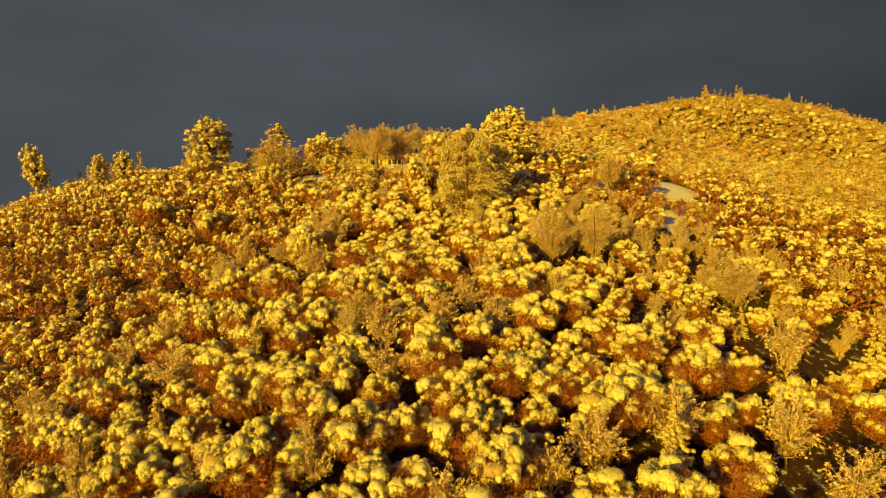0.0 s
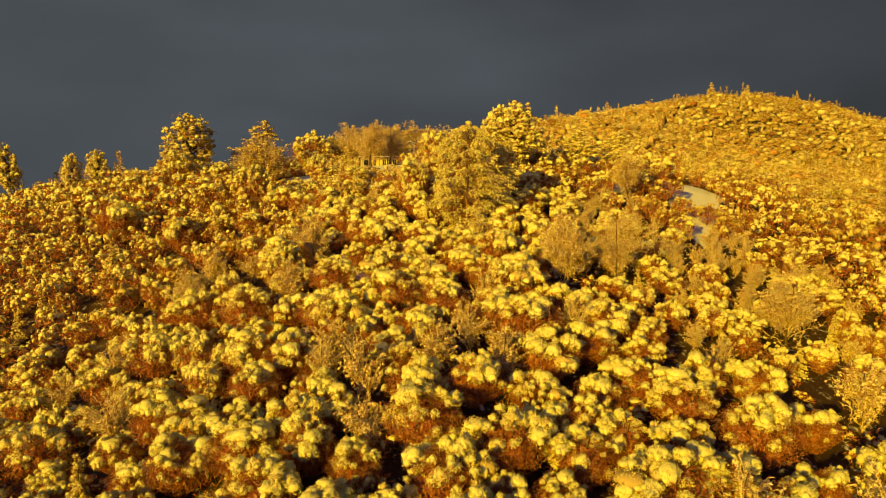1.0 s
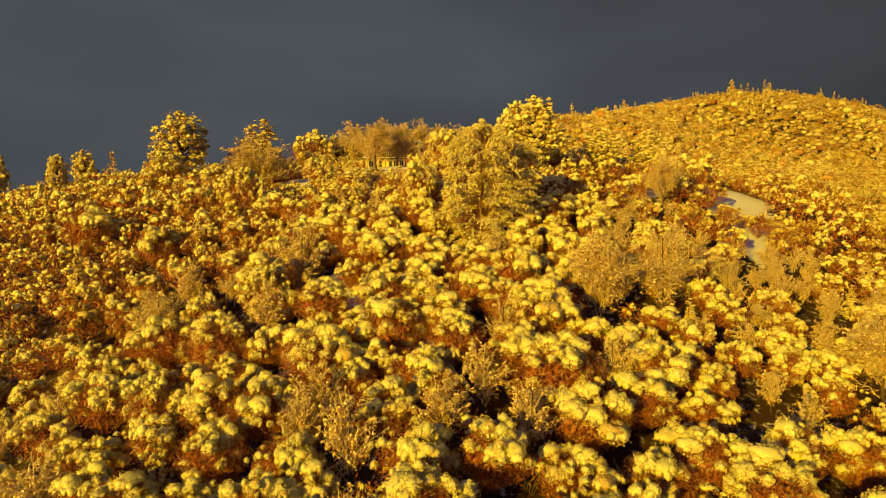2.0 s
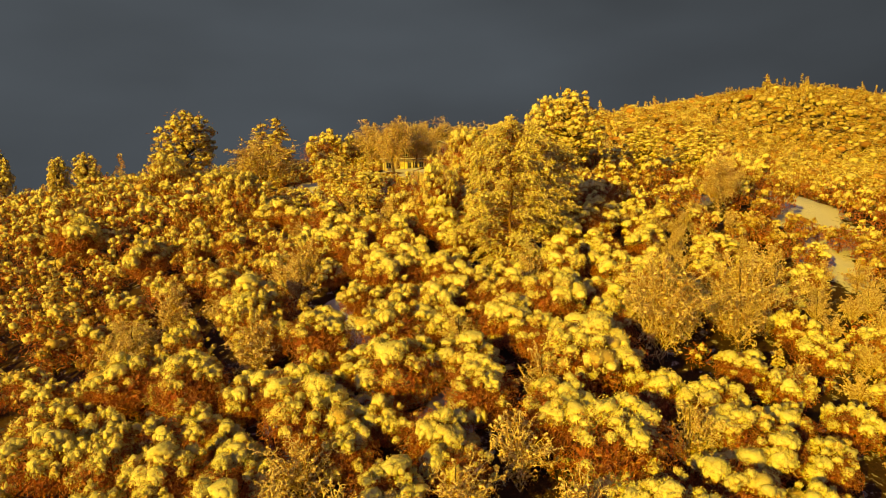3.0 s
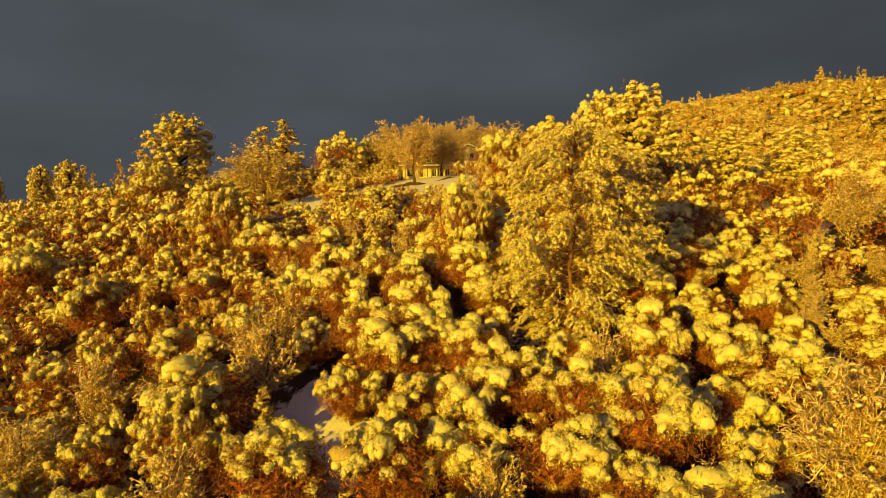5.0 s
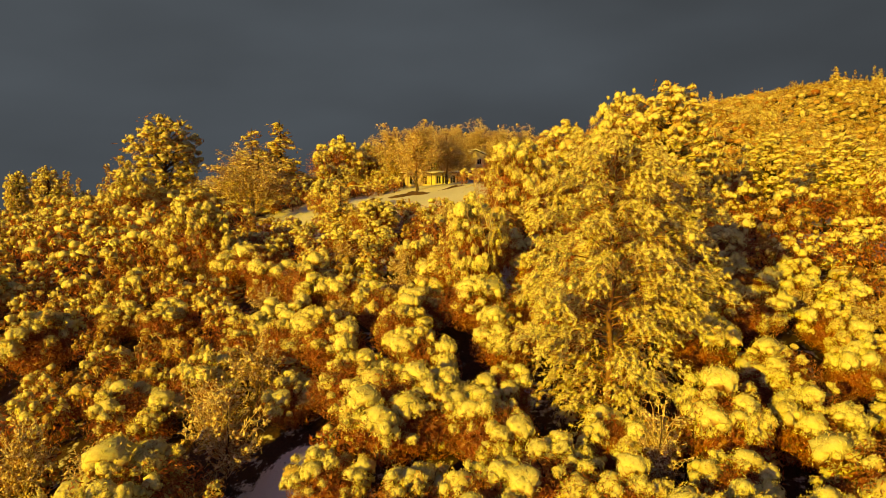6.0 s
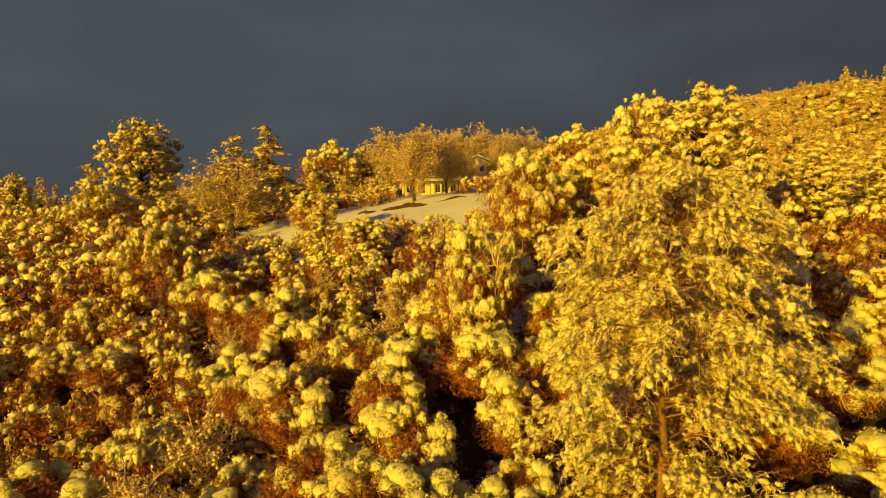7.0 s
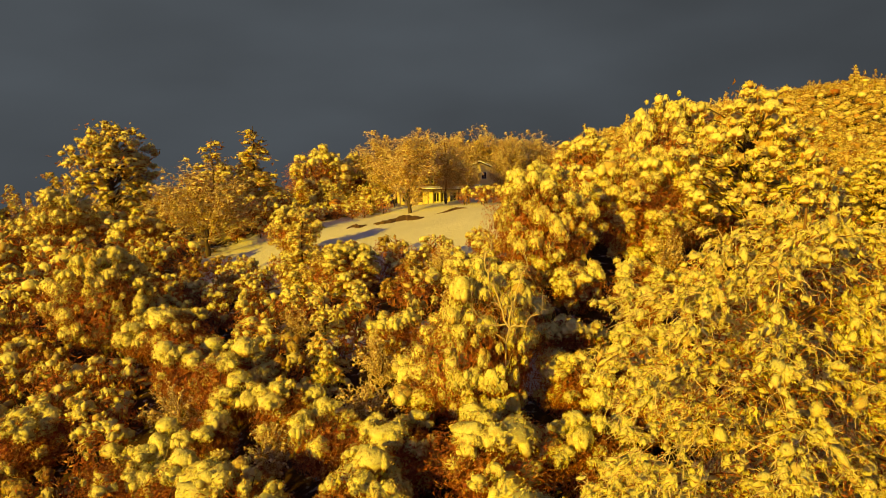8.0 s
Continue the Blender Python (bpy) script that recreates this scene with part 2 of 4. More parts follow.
# ---------------------------------------------------------------- tree shapes
def ico(level):
    bm = bmesh.new()
    bmesh.ops.create_icosphere(bm, subdivisions=level, radius=1.0)
    v = np.array([q.co[:] for q in bm.verts])
    f = np.array([[q.index for q in t.verts] for t in bm.faces])
    bm.free()
    return v, f


ICO = {1: ico(1), 2: ico(2), 3: ico(3)}
OCT_V = np.array([(1, 0, 0), (-1, 0, 0), (0, 1, 0), (0, -1, 0), (0, 0, 1), (0, 0, -1)], float)
OCT_F = np.array([(4, 0, 2), (4, 2, 1), (4, 1, 3), (4, 3, 0), (5, 2, 0), (5, 1, 2), (5, 3, 1), (5, 0, 3)])


def unit(a):
    return a / (np.linalg.norm(a, axis=-1, keepdims=True) + 1e-9)


class Soup:
    """Gathers many small pieces into one mesh."""

    def __init__(self):
        self.v, self.f, self.n = [], [], 0

    def add(self, v, f):
        self.v.append(v)
        self.f.append(np.asarray(f) + self.n)
        self.n += len(v)

    def mesh(self, name, mat, smooth=True):
        return mesh_from(name, np.concatenate(self.v), np.concatenate(self.f), mat, smooth)


def ripple(rng, v, freq, octaves=3):
    """A lumpy value of about -1 to 1 at each place."""
    s = np.zeros(len(v))
    amp = 1.0
    for _ in range(octaves):
        for _ in range(3):
            k = rng.normal(size=3)
            k = k / np.linalg.norm(k) * freq
            s += amp * np.sin(v @ k + rng.uniform(0, 6.3)) / 3
        amp *= 0.6
        freq *= 2.1
    return s


def pieces(soup, shape_v, shape_f, places, e1, e2, e3):
    """Many alike pieces, each with its own three half-axes (n x 3 each)."""
    n, k = len(places), len(shape_v)
    v = places[:, None, :] + shape_v[None, :, :1] * e1[:, None, :] + shape_v[None, :, 1:2] * e2[:, None, :] + shape_v[None, :, 2:] * e3[:, None, :]
    f = shape_f[None] + (np.arange(n) * k)[:, None, None]
    soup.add(v.reshape(-1, 3), f.reshape(-1, shape_f.shape[1]))


# a bent leaf spray: four corners, folded along its length
SPRAY_V = np.array([(-1, 0, -0.15), (0.1, 0.55, 0.2), (1, 0, -0.25), (-0.1, -0.5, 0.2)], float)
SPRAY_F = np.array([(0, 2, 1), (0, 3, 2)])


def sprays(rng, soup, places, outward, size, droop=0.5, loose=0.6, slim=1.0):
    """Snow-coated leaf sprays that lie like scales over a clump and hang down at their tips."""
    n = len(places)
    nor = unit(outward + rng.normal(0, loose, (n, 3)))
    way = unit(np.cross(nor, rng.normal(0, 1, (n, 3))) + np.array([0, 0, -droop]) + outward * 0.4)
    side = unit(np.cross(nor, way))
    nor = np.cross(way, side)
    s = (size * rng.uniform(0.6, 1.5, n))[:, None]
    pieces(soup, SPRAY_V, SPRAY_F, places, way * s, side * s * rng.uniform(0.7, 1.2, (n, 1)) * slim, nor * s)


def shell(rng, n, up=0.35):
    """Directions, more of them upwards."""
    d = rng.normal(0, 1, (n, 3))
    d[:, 2] += up
    return unit(d)


def clump(rng, soup, c, r, level=1, lumps=6, fuzz=0, size=0.1, flat=0.75):
    """One load of snow on a spray of branches: a ragged dome with a scalloped, hanging rim and coated tips all over."""
    at, out_dir = [], []
    turn = rng.uniform(0, 6.3)
    for i in range(lumps):
        v, f = ICO[level if not i else 1]
        a = turn + i * 6.283 / max(1, lumps - 1) + rng.uniform(-0.5, 0.5)
        o = np.array([math.cos(a), math.sin(a), rng.uniform(-0.35, 0.35)]) if i else np.zeros(3)
        rr = r * (rng.uniform(0.24, 0.44) if i else rng.uniform(0.66, 0.80))
        d = 1 + 0.28 * ripple(rng, v, 3.6, 3) + 0.13 * rng.normal(size=len(v))
        q = np.array([rng.uniform(0.8, 1.2), rng.uniform(0.8, 1.2), rng.uniform(0.9, 1.35) if i else flat * rng.uniform(0.75, 1.1)])
        p = v * d[:, None] * q
        low = np.maximum(0, -p[:, 2:])
        p[:, 2:] -= low * rng.uniform(-0.1, 0.5, (len(v), 1))
        p[:, :2] = p[:, :2] * (1 - 0.3 * low) + o[:2] * low * 0.3
        mid = c + o * np.array([0.64, 0.64, 0.5]) * r * rng.uniform(0.8, 1.1) - np.array([0, 0, 0.20 * r if i else 0.0])
        soup.add(p * rr + mid, f)
        n = int(fuzz * (0.4 if not i else 0.6 / max(1, lumps - 1)))
        if n:
            w = shell(rng, n, 0.1)
            b = w * q * rng.uniform(0.92, 1.28, (n, 1)) * rr + mid
            b[:, 2] -= np.where(w[:, 2] < -0.1, rng.uniform(0, 0.35, n) * r, 0)
            at.append(b)
            out_dir.append(unit(w + 0.5 * o))
    if at:
        sprays(rng, soup, np.concatenate(at), np.concatenate(out_dir), size, 0.9, 0.7, 0.7)


def leaves(rng, soup, centres, n, spread, size):
    """Small bent leaves, scattered round the centres."""
    base = centres[rng.integers(0, len(centres), n)] + rng.normal(0, 1, (n, 3)) * spread
    base[:, 2] = np.maximum(base[:, 2], 0.1)
    sprays(rng, soup, base, unit(rng.normal(0, 1, (n, 3))), size * 1.4, 0.2, 1.0, 0.5)


def tube(soup, pts, radii, sides=5):
    """A tapered limb along some places."""
    pts = np.asarray(pts, float)
    n = len(pts)
    t = np.gradient(pts, axis=0)
    t /= np.linalg.norm(t, axis=1)[:, None] + 1e-9
    ref = np.array([0.31, 0.95, 0.05]) if abs(t[0][1]) < 0.8 else np.array([1.0, 0.1, 0.0])
    a = np.cross(t, ref)
    a /= np.linalg.norm(a, axis=1)[:, None] + 1e-9
    b = np.cross(t, a)
    ang = np.arange(sides) * 2 * math.pi / sides
    ring = (a[:, None, :] * np.cos(ang)[None, :, None] + b[:, None, :] * np.sin(ang)[None, :, None]) * np.asarray(radii)[:, None, None] + pts[:, None, :]
    i = np.arange(n * sides).reshape(n, sides)
    j = np.roll(i, -1, axis=1)
    f = np.concatenate([np.stack([i[:-1], j[:-1], j[1:]], -1).reshape(-1, 3), np.stack([i[:-1], j[1:], i[1:]], -1).reshape(-1, 3)])
    soup.add(ring.reshape(-1, 3), f)


def limb_path(rng, a, b, n=5, sag=0.15, wobble=0.06):
    """A crooked line from a to b that arches."""
    a, b = np.asarray(a, float), np.asarray(b, float)
    s = np.linspace(0, 1, n)[:, None]
    p = a + (b - a) * s
    d = np.linalg.norm(b - a)
    p[:, 2] += (np.sin(s[:, 0] * math.pi) * sag * d)
    p[1:-1] += rng.normal(0, wobble * d, (n - 2, 3))
    return p


def crown_places(rng, n, h, r, low, top_bias=0.5, shell=0.25, shed=0.75):
    """Places of clumps on an uneven crown between low and 1 of the height."""
    out = []
    ph = rng.uniform(0, 6.3, 3)
    while len(out) < n:
        d = rng.normal(size=3)
        d /= np.linalg.norm(d)
        if d[2] < -0.35 and rng.random() < shed or d[2] < 0.2 and rng.random() > 1 - top_bias * 0.3:
            continue
        a = math.atan2(d[1], d[0])
        q = 1 + 0.22 * math.sin(2 * a + ph[0]) + 0.15 * math.sin(3 * a + ph[1] + d[2] * 2)
        k = rng.uniform(1 - shell, 1.0)
        mid, half = h * (low + 1) / 2, h * (1 - low) / 2
        out.append((d[0] * r * k * q, d[1] * r * k * q, mid + d[2] * half * k * (0.92 + 0.08 * q)))
    return np.array(out)


def snowy_oak(seed, detail, h=6.0):
    """Meshes of a broad oak: rust body, clumps of snow over its top and shoulders. The pieces keep their size when the tree is large."""
    rng = np.random.default_rng(seed)
    r = 0.48 * h * rng.uniform(0.9, 1.12)
    nc, lumps, level, nl, size, fuzz = {2: (44, 8, 2, 6500, 0.080, 480), 1: (40, 7, 1, 2200, 0.115, 190), 0: (22, 4, 1, 560, 0.17, 60), -1: (15, 3, 1, 190, 0.26, 24)}[detail]
    many = (h / 6.0) ** 1.7
    nc, nl = int(nc * many), int(nl * many * (0.75 if h > 8 else 1.0))
    cs = crown_places(rng, int(nc * (1.85 if h > 8 else 1)), h, r * 0.82, 0.20 if h < 8 else 0.10, 0.55 if h < 8 else 0.0, 0.30, 0.75 if h < 8 else 0.35)
    snow, wood, leaf = Soup(), Soup(), Soup()
    # a few great loads and many small ones
    for i, c in enumerate(cs):
        if i % 4 == 0:
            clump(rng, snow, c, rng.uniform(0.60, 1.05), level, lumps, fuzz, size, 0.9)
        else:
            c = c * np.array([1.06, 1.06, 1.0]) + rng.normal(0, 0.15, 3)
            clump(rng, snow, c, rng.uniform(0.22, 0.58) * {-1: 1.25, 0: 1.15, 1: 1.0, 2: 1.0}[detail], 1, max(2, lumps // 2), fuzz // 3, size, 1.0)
    # twiggy body, dense inside, narrower at the foot
    ni = max(14, nl // 5)
    o = shell(rng, ni, 0.0)
    sprays(rng, leaf, o * np.array([r, r, h * 0.40]) * rng.uniform(0.2, 0.72, (ni, 1)) + np.array([0, 0, h * 0.46]), o, 0.24 if detail > 0 else 0.27, 0.4, 0.6)
    o = shell(rng, nl, 0.0)
    p = o * np.array([r, r, h * 0.42]) * (rng.uniform(0.62, 1.04, (nl, 1))) * (1 + 0.16 * ripple(rng, o, 3.0, 2))[:, None] + np.array([0, 0, h * 0.47])
    p[:, :2] *= np.clip(0.55 + 0.6 * p[:, 2:] / (0.5 * h), 0.55, 1.0)
    p[:, 2] = np.maximum(p[:, 2], 0.1)
    sprays(rng, leaf, p, o, {2: 0.105, 1: 0.15, 0: 0.24, -1: 0.36}[detail], 0.35, 0.8, 0.40)
    lean = rng.normal(0, 0.04 * h, 2)
    fork = np.array([lean[0], lean[1], h * 0.30])
    tube(wood, limb_path(rng, (0, 0, -0.8), fork, 5, 0.0, 0.03), np.linspace(0.04, 0.027, 5) * h, 6 if detail > 0 else 3)
    for c in cs[: {2: int(14 * many), 1: 7, 0: 3, -1: 0}[detail]]:
        tube(wood, limb_path(rng, fork, c, 5, 0.10, 0.05), np.linspace(0.018, 0.004, 5) * h, 4 if detail > 0 else 3)
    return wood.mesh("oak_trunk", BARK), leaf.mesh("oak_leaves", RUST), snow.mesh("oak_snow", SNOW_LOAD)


def frosted_tree(seed, detail):
    """Meshes of a bare tree 12 m high whose fine crooked twigs are all coated."""
    rng = np.random.default_rng(seed)
    h, r = 12.0, 4.4 * rng.uniform(0.92, 1.12)
    wood, twig, leaf = Soup(), Soup(), Soup()
    top = np.array([rng.normal(0, 0.5), rng.normal(0, 0.5), h * 0.84])
    trunk = limb_path(rng, (0, 0, -1.0), top, 9, 0.0, 0.012)
    tube(wood, trunk, np.linspace(0.24, 0.05, 9), 7)
    nl, nt, tw, ns = {2: (70, 15, 0.026, 1), 1: (44, 11, 0.040, 0)}[detail]
    ends = []
    for c in crown_places(rng, nl, h, r, 0.14, 0.2, 0.40):
        s = np.clip((c[2] / h) * 0.72 + rng.uniform(-0.12, 0.02), 0.12, 0.95)
        a = trunk[0] + (trunk[-1] - trunk[0]) * s
        path = limb_path(rng, a, c, 6, 0.06, 0.035)
        tube(twig, path, np.linspace(1.0, 0.35, 6) * {2: 0.045, 1: 0.075}[detail], 4)
        for _ in range(nt):
            q = rng.uniform(0.2, 1.0)
            i = min(int(q * 5), 4)
            p = path[i] + (path[i + 1] - path[i]) * (q * 5 - i)
            d = unit(unit(c - a) * 0.6 + rng.normal(0, 0.7, 3) + np.array([0, 0, 0.2]))
            ln = rng.uniform(0.5, 1.4) * (1.15 - 0.4 * q)
            e = p + d * ln - np.array([0, 0, 0.22 * ln])
            tp = limb_path(rng, p, e, 5, 0.14, 0.14)
            tube(twig, tp, np.array([0.9, 1.5, 1.6, 1.3, 0.6]) * tw, 3)
            ends.append(e)
            for _ in range(ns):
                g = tp[1 + rng.integers(0, 3)]
                e2 = g + unit(d * 0.5 + rng.normal(0, 0.7, 3)) * ln * 0.5 - np.array([0, 0, 0.10 * ln])
                tube(twig, limb_path(rng, g, e2, 3, 0.2, 0.08), np.array([0.8, 1.3, 0.6]) * tw, 3)
    ends = np.array(ends)
    for c in ends[:: {2: 4, 1: 3}[detail]]:
        clump(rng, twig, c, rng.uniform(0.10, 0.24) * {2: 1.0, 1: 1.4}[detail], 1, 2, 12, {2: 0.08, 1: 0.12}[detail], 1.1)
    leaves(rng, leaf, ends * np.array([0.92, 0.92, 0.96]), {2: 5200, 1: 1800}[detail], 0.30, {2: 0.075, 1: 0.11}[detail])
    return wood.mesh("frosted_trunk", BARK), leaf.mesh("frosted_leaves", GOLD), twig.mesh("frosted_twigs", FROST)


def tiered_tree(seed):
    """Meshes of a large spreading tree 20 m high: long level boughs in tiers, each a fan of twigs with hanging pads of snow."""
    rng = np.random.default_rng(seed)
    h, r = 20.0, 7.4
    wood, leaf, twig, pads = Soup(), Soup(), Soup(), Soup()
    trunk = limb_path(rng, (0, 0, -1.0), (rng.normal(0, 0.3), rng.normal(0, 0.3), h * 0.97), 10, 0.0, 0.008)
    tube(wood, trunk, np.linspace(0.30, 0.04, 10), 8)
    hang = []
    boughs = 92
    for k in range(boughs):
        q = (k + rng.uniform(0, 1)) / boughs
        z = h * (0.07 + 0.86 * q)
        base = np.array([np.interp(z, trunk[:, 2], trunk[:, 0]), np.interp(z, trunk[:, 2], trunk[:, 1]), z])
        a = k * 2.39996 + rng.normal(0, 0.5)
        reach = r * (0.62 + 0.38 * math.sin(min(1.0, q * 2.2) * math.pi / 2)) * math.sqrt(max(0.08, 1 - max(0.0, q - 0.30) ** 2 / 0.56)) * rng.uniform(0.62, 1.10)
        way = np.array([math.cos(a), math.sin(a), 0.0])
        side = np.array([-way[1], way[0], 0.0])
        n = 8
        s = np.linspace(0, 1, n)
        path = base + way * (reach * s)[:, None]
        rise = rng.uniform(0.1, 0.5) + 0.35 * q
        path[:, 2] += reach * (rise * s - (0.10 + 0.7 * rise) * s ** 2.2) + rng.normal(0, 0.08, n)
        path += side * (np.cumsum(rng.normal(0, 0.05 * reach, n)) * s)[:, None]
        tube(wood, path, np.linspace(0.070, 0.014, n) * (0.7 + 0.5 * (1 - q)), 5)
        for _ in range(int(12 + 4.2 * reach)):
            u = rng.uniform(0.06, 1.0) ** 0.8 * (n - 1)
            i = min(int(u), n - 2)
            p = path[i] + (path[i + 1] - path[i]) * (u - i)
            d = unit(way * rng.uniform(0.2, 1.0) + side * rng.normal(0, 0.7) + np.array([0, 0, rng.normal(0.1, 0.35)]))
            ln = rng.uniform(0.5, 1.6) * (1.1 - 0.35 * u / (n - 1))
            tp = limb_path(rng, p, p + d * ln - np.array([0, 0, 0.30 * ln]), 5, 0.16, 0.08)
            tube(twig, tp, np.array([0.013, 0.016, 0.016, 0.013, 0.008]), 4)
            for _ in range(2):
                g = tp[rng.integers(1, 5)]
                tube(twig, limb_path(rng, g, g + unit(d + rng.normal(0, 0.8, 3)) * ln * 0.5 - np.array([0, 0, 0.15]), 3, 0.15, 0.08), (0.009, 0.012, 0.006), 3)
            for w in range(1, 5):
                if rng.random() < 0.5:
                    hang.append((tp[w] + rng.normal(0, 0.05, 3), d, ln))
    v, f = ICO[1]
    for c, d, ln in hang:
        # a pad: longer than wide, thick above, thinning to a hanging tip
        ln = rng.uniform(0.09, 0.25) * rng.uniform(0.8, 1.2)
        out = unit(d * np.array([1, 1, 0]) + rng.normal(0, 0.35, 3) + np.array([0, 0, -rng.uniform(0.0, 1.5)]))
        sd = unit(np.cross(out, np.array([0.02, 0.03, 1.0])))
        nr = np.cross(sd, out)
        w = v * (1 + 0.32 * ripple(rng, v, 3.6, 2) + 0.14 * rng.normal(size=len(v)))[:, None]
        w[:, 1:] *= (1 - 0.35 * np.maximum(0, w[:, :1]))
        wd = ln * rng.uniform(0.5, 0.9)
        mid = c - out * ln * 0.2
        pads.add(mid + out * w[:, :1] * ln + sd * w[:, 1:2] * wd + nr * w[:, 2:] * wd * 0.6, f)
        o = shell(rng, 16, 0.0)
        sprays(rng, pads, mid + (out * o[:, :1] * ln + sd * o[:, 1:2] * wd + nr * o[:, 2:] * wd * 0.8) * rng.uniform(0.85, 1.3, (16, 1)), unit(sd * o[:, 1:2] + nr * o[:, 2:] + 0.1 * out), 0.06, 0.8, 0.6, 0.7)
    at = np.array([c for c, d, ln in hang])
    leaves(rng, leaf, at * np.array([0.90, 0.90, 1.0]) - np.array([0, 0, 0.15]), 15000, 0.42, 0.042)
    leaves(rng, leaf, at * np.array([0.55, 0.55, 0.97]), 9000, 0.5, 0.06)
    return wood.mesh("tiered_trunk", TAN_BARK), leaf.mesh("tiered_leaves", RUST), twig.mesh("tiered_twigs", FROST), pads.mesh("tiered_pads", SNOW_LOAD)


def snowy_conifer(seed, detail, slim=0.20):
    """Meshes of a conifer 14 m high with tiers of drooping, loaded boughs."""
    rng = np.random.default_rng(seed)
    h = 14.0
    wood, leaf, snow = Soup(), Soup(), Soup()
    tube(wood, limb_path(rng, (0, 0, -1.0), (rng.normal(0, .15), rng.normal(0, .15), h), 8, 0, 0.006), np.linspace(0.24, 0.03, 8), 6)
    cs = []
    tiers = {2: 17, 1: 13}[detail]
    for i in range(tiers):
        q = (i + 0.5) / tiers
        z = h * (0.06 + 0.93 * q)
        reach = h * slim * (1 - q) ** 0.75 + 0.25
        for k in range(max(3, int(8 * (1 - q) + 2))):
            a = rng.uniform(0, 6.283)
            ln = reach * rng.uniform(0.6, 1.2)
            e = np.array([math.cos(a) * ln, math.sin(a) * ln, z - 0.35 * ln + rng.normal(0, 0.25)])
            tube(leaf, limb_path(rng, (0, 0, z), e, 4, 0.08, 0.03), (0.06, 0.05, 0.04, 0.02), 3)
            for s in (0.5, 0.95) if ln > 1.0 else (0.9,):
                c = np.array([0, 0, z]) * (1 - s) + e * s
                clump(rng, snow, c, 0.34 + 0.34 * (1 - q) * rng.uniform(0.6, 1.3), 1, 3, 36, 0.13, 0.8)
                cs.append(c)
    leaves(rng, leaf, np.array(cs) - np.array([0, 0, 0.3]), {2: 1200, 1: 500}[detail], 0.4, 0.18 if detail == 2 else 0.26)
    return wood.mesh("conifer_trunk", BARK), leaf.mesh("conifer_needles", GOLD), snow.mesh("conifer_snow", SNOW_LOAD)


def tall_pine(seed, detail):
    """Meshes of a pine 18 m high: bare lower trunk, open crown of loaded tufts."""
    rng = np.random.default_rng(seed)
    h, r = 18.0, 4.6
    wood, leaf, snow = Soup(), Soup(), Soup()
    top = np.array([rng.normal(0, .4), rng.normal(0, .4), h * 0.95])
    tube(wood, limb_path(rng, (0, 0, -1.0), top, 8, 0, 0.012), np.linspace(0.34, 0.07, 8), 7)
    cs = crown_places(rng, 290, h, r, 0.20, 0.0, 0.50, 0.2)
    for i, c in enumerate(cs):
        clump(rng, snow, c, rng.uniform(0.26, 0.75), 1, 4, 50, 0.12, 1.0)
        if i % 3 == 0:
            a = top * np.clip(c[2] / h * 0.95 - 0.08, 0.2, 1)
            tube(wood, limb_path(rng, a, c, 5, 0.08, 0.04), np.linspace(0.10, 0.03, 5), 4)
    leaves(rng, leaf, cs - np.array([0, 0, 0.35]), 1300, 0.5, 0.20)
    return wood.mesh("pine_trunk", BARK), leaf.mesh("pine_needles", GOLD), snow.mesh("pine_snow", SNOW_LOAD)


def low_shrub(seed):
    """Meshes of a low bush about 1.6 m high under a load of snow."""
    rng = np.random.default_rng(seed)
    wood, leaf, snow = Soup(), Soup(), Soup()
    cs = crown_places(rng, 9, 1.6, 0.9, 0.12)
    for i, c in enumerate(cs):
        clump(rng, snow, c, rng.uniform(0.22, 0.42), 1, 2, 12, 0.10)
        tube(wood, limb_path(rng, (0, 0, -0.4), c, 4, 0.05, 0.05), (0.05, 0.04, 0.03, 0.02), 3)
    leaves(rng, leaf, cs - np.array([0, 0, 0.2]), 160, 0.3, 0.13)
    return wood.mesh("shrub_stem", BARK), leaf.mesh("shrub_leaves", RUST), snow.mesh("shrub_snow", SNOW_LOAD)


MADE = {}
SIZE = {"oak": 6.0, "bigoak": 11.0, "frost": 12.0, "conifer": 14.0, "pine": 18.0, "shrub": 1.6, "tiered": 20.0}
KINDS = {
    "oak": ("oak_tree", "round oak with rust leaves under heavy clumps of snow", "tree", "snowy oaks on the hillside", ("trunk", "foliage", "crown")),
    "bigoak": ("oak_tree", "tall old oak with golden leaves under heavy clumps of snow", "tree", "tall oaks near the hilltop", ("trunk", "foliage", "crown")),
    "frost": ("bare_tree", "bare deciduous tree with fine twigs coated in snow", "tree", "frosted bare trees", ("trunk", "foliage", "crown")),
    "tiered": ("spreading_tree", "large spreading tree with level boughs and hanging pads of snow", "tree", "large spreading trees", ("trunk", "foliage", "crown", "snow_load")),
    "conifer": ("conifer", "narrow conifer with drooping snow-laden boughs", "tree", "snowy conifers", ("trunk", "foliage", "crown")),
    "pine": ("pine_tree", "tall open-crowned pine with snow-loaded tufts and bare lower trunk", "tree", "tall pines on the skyline", ("trunk", "foliage", "crown")),
    "shrub": ("shrub", "low bush half buried under snow between the oaks", "shrub", "low shrubs on the slope", ("stem", "foliage", "crown")),
}


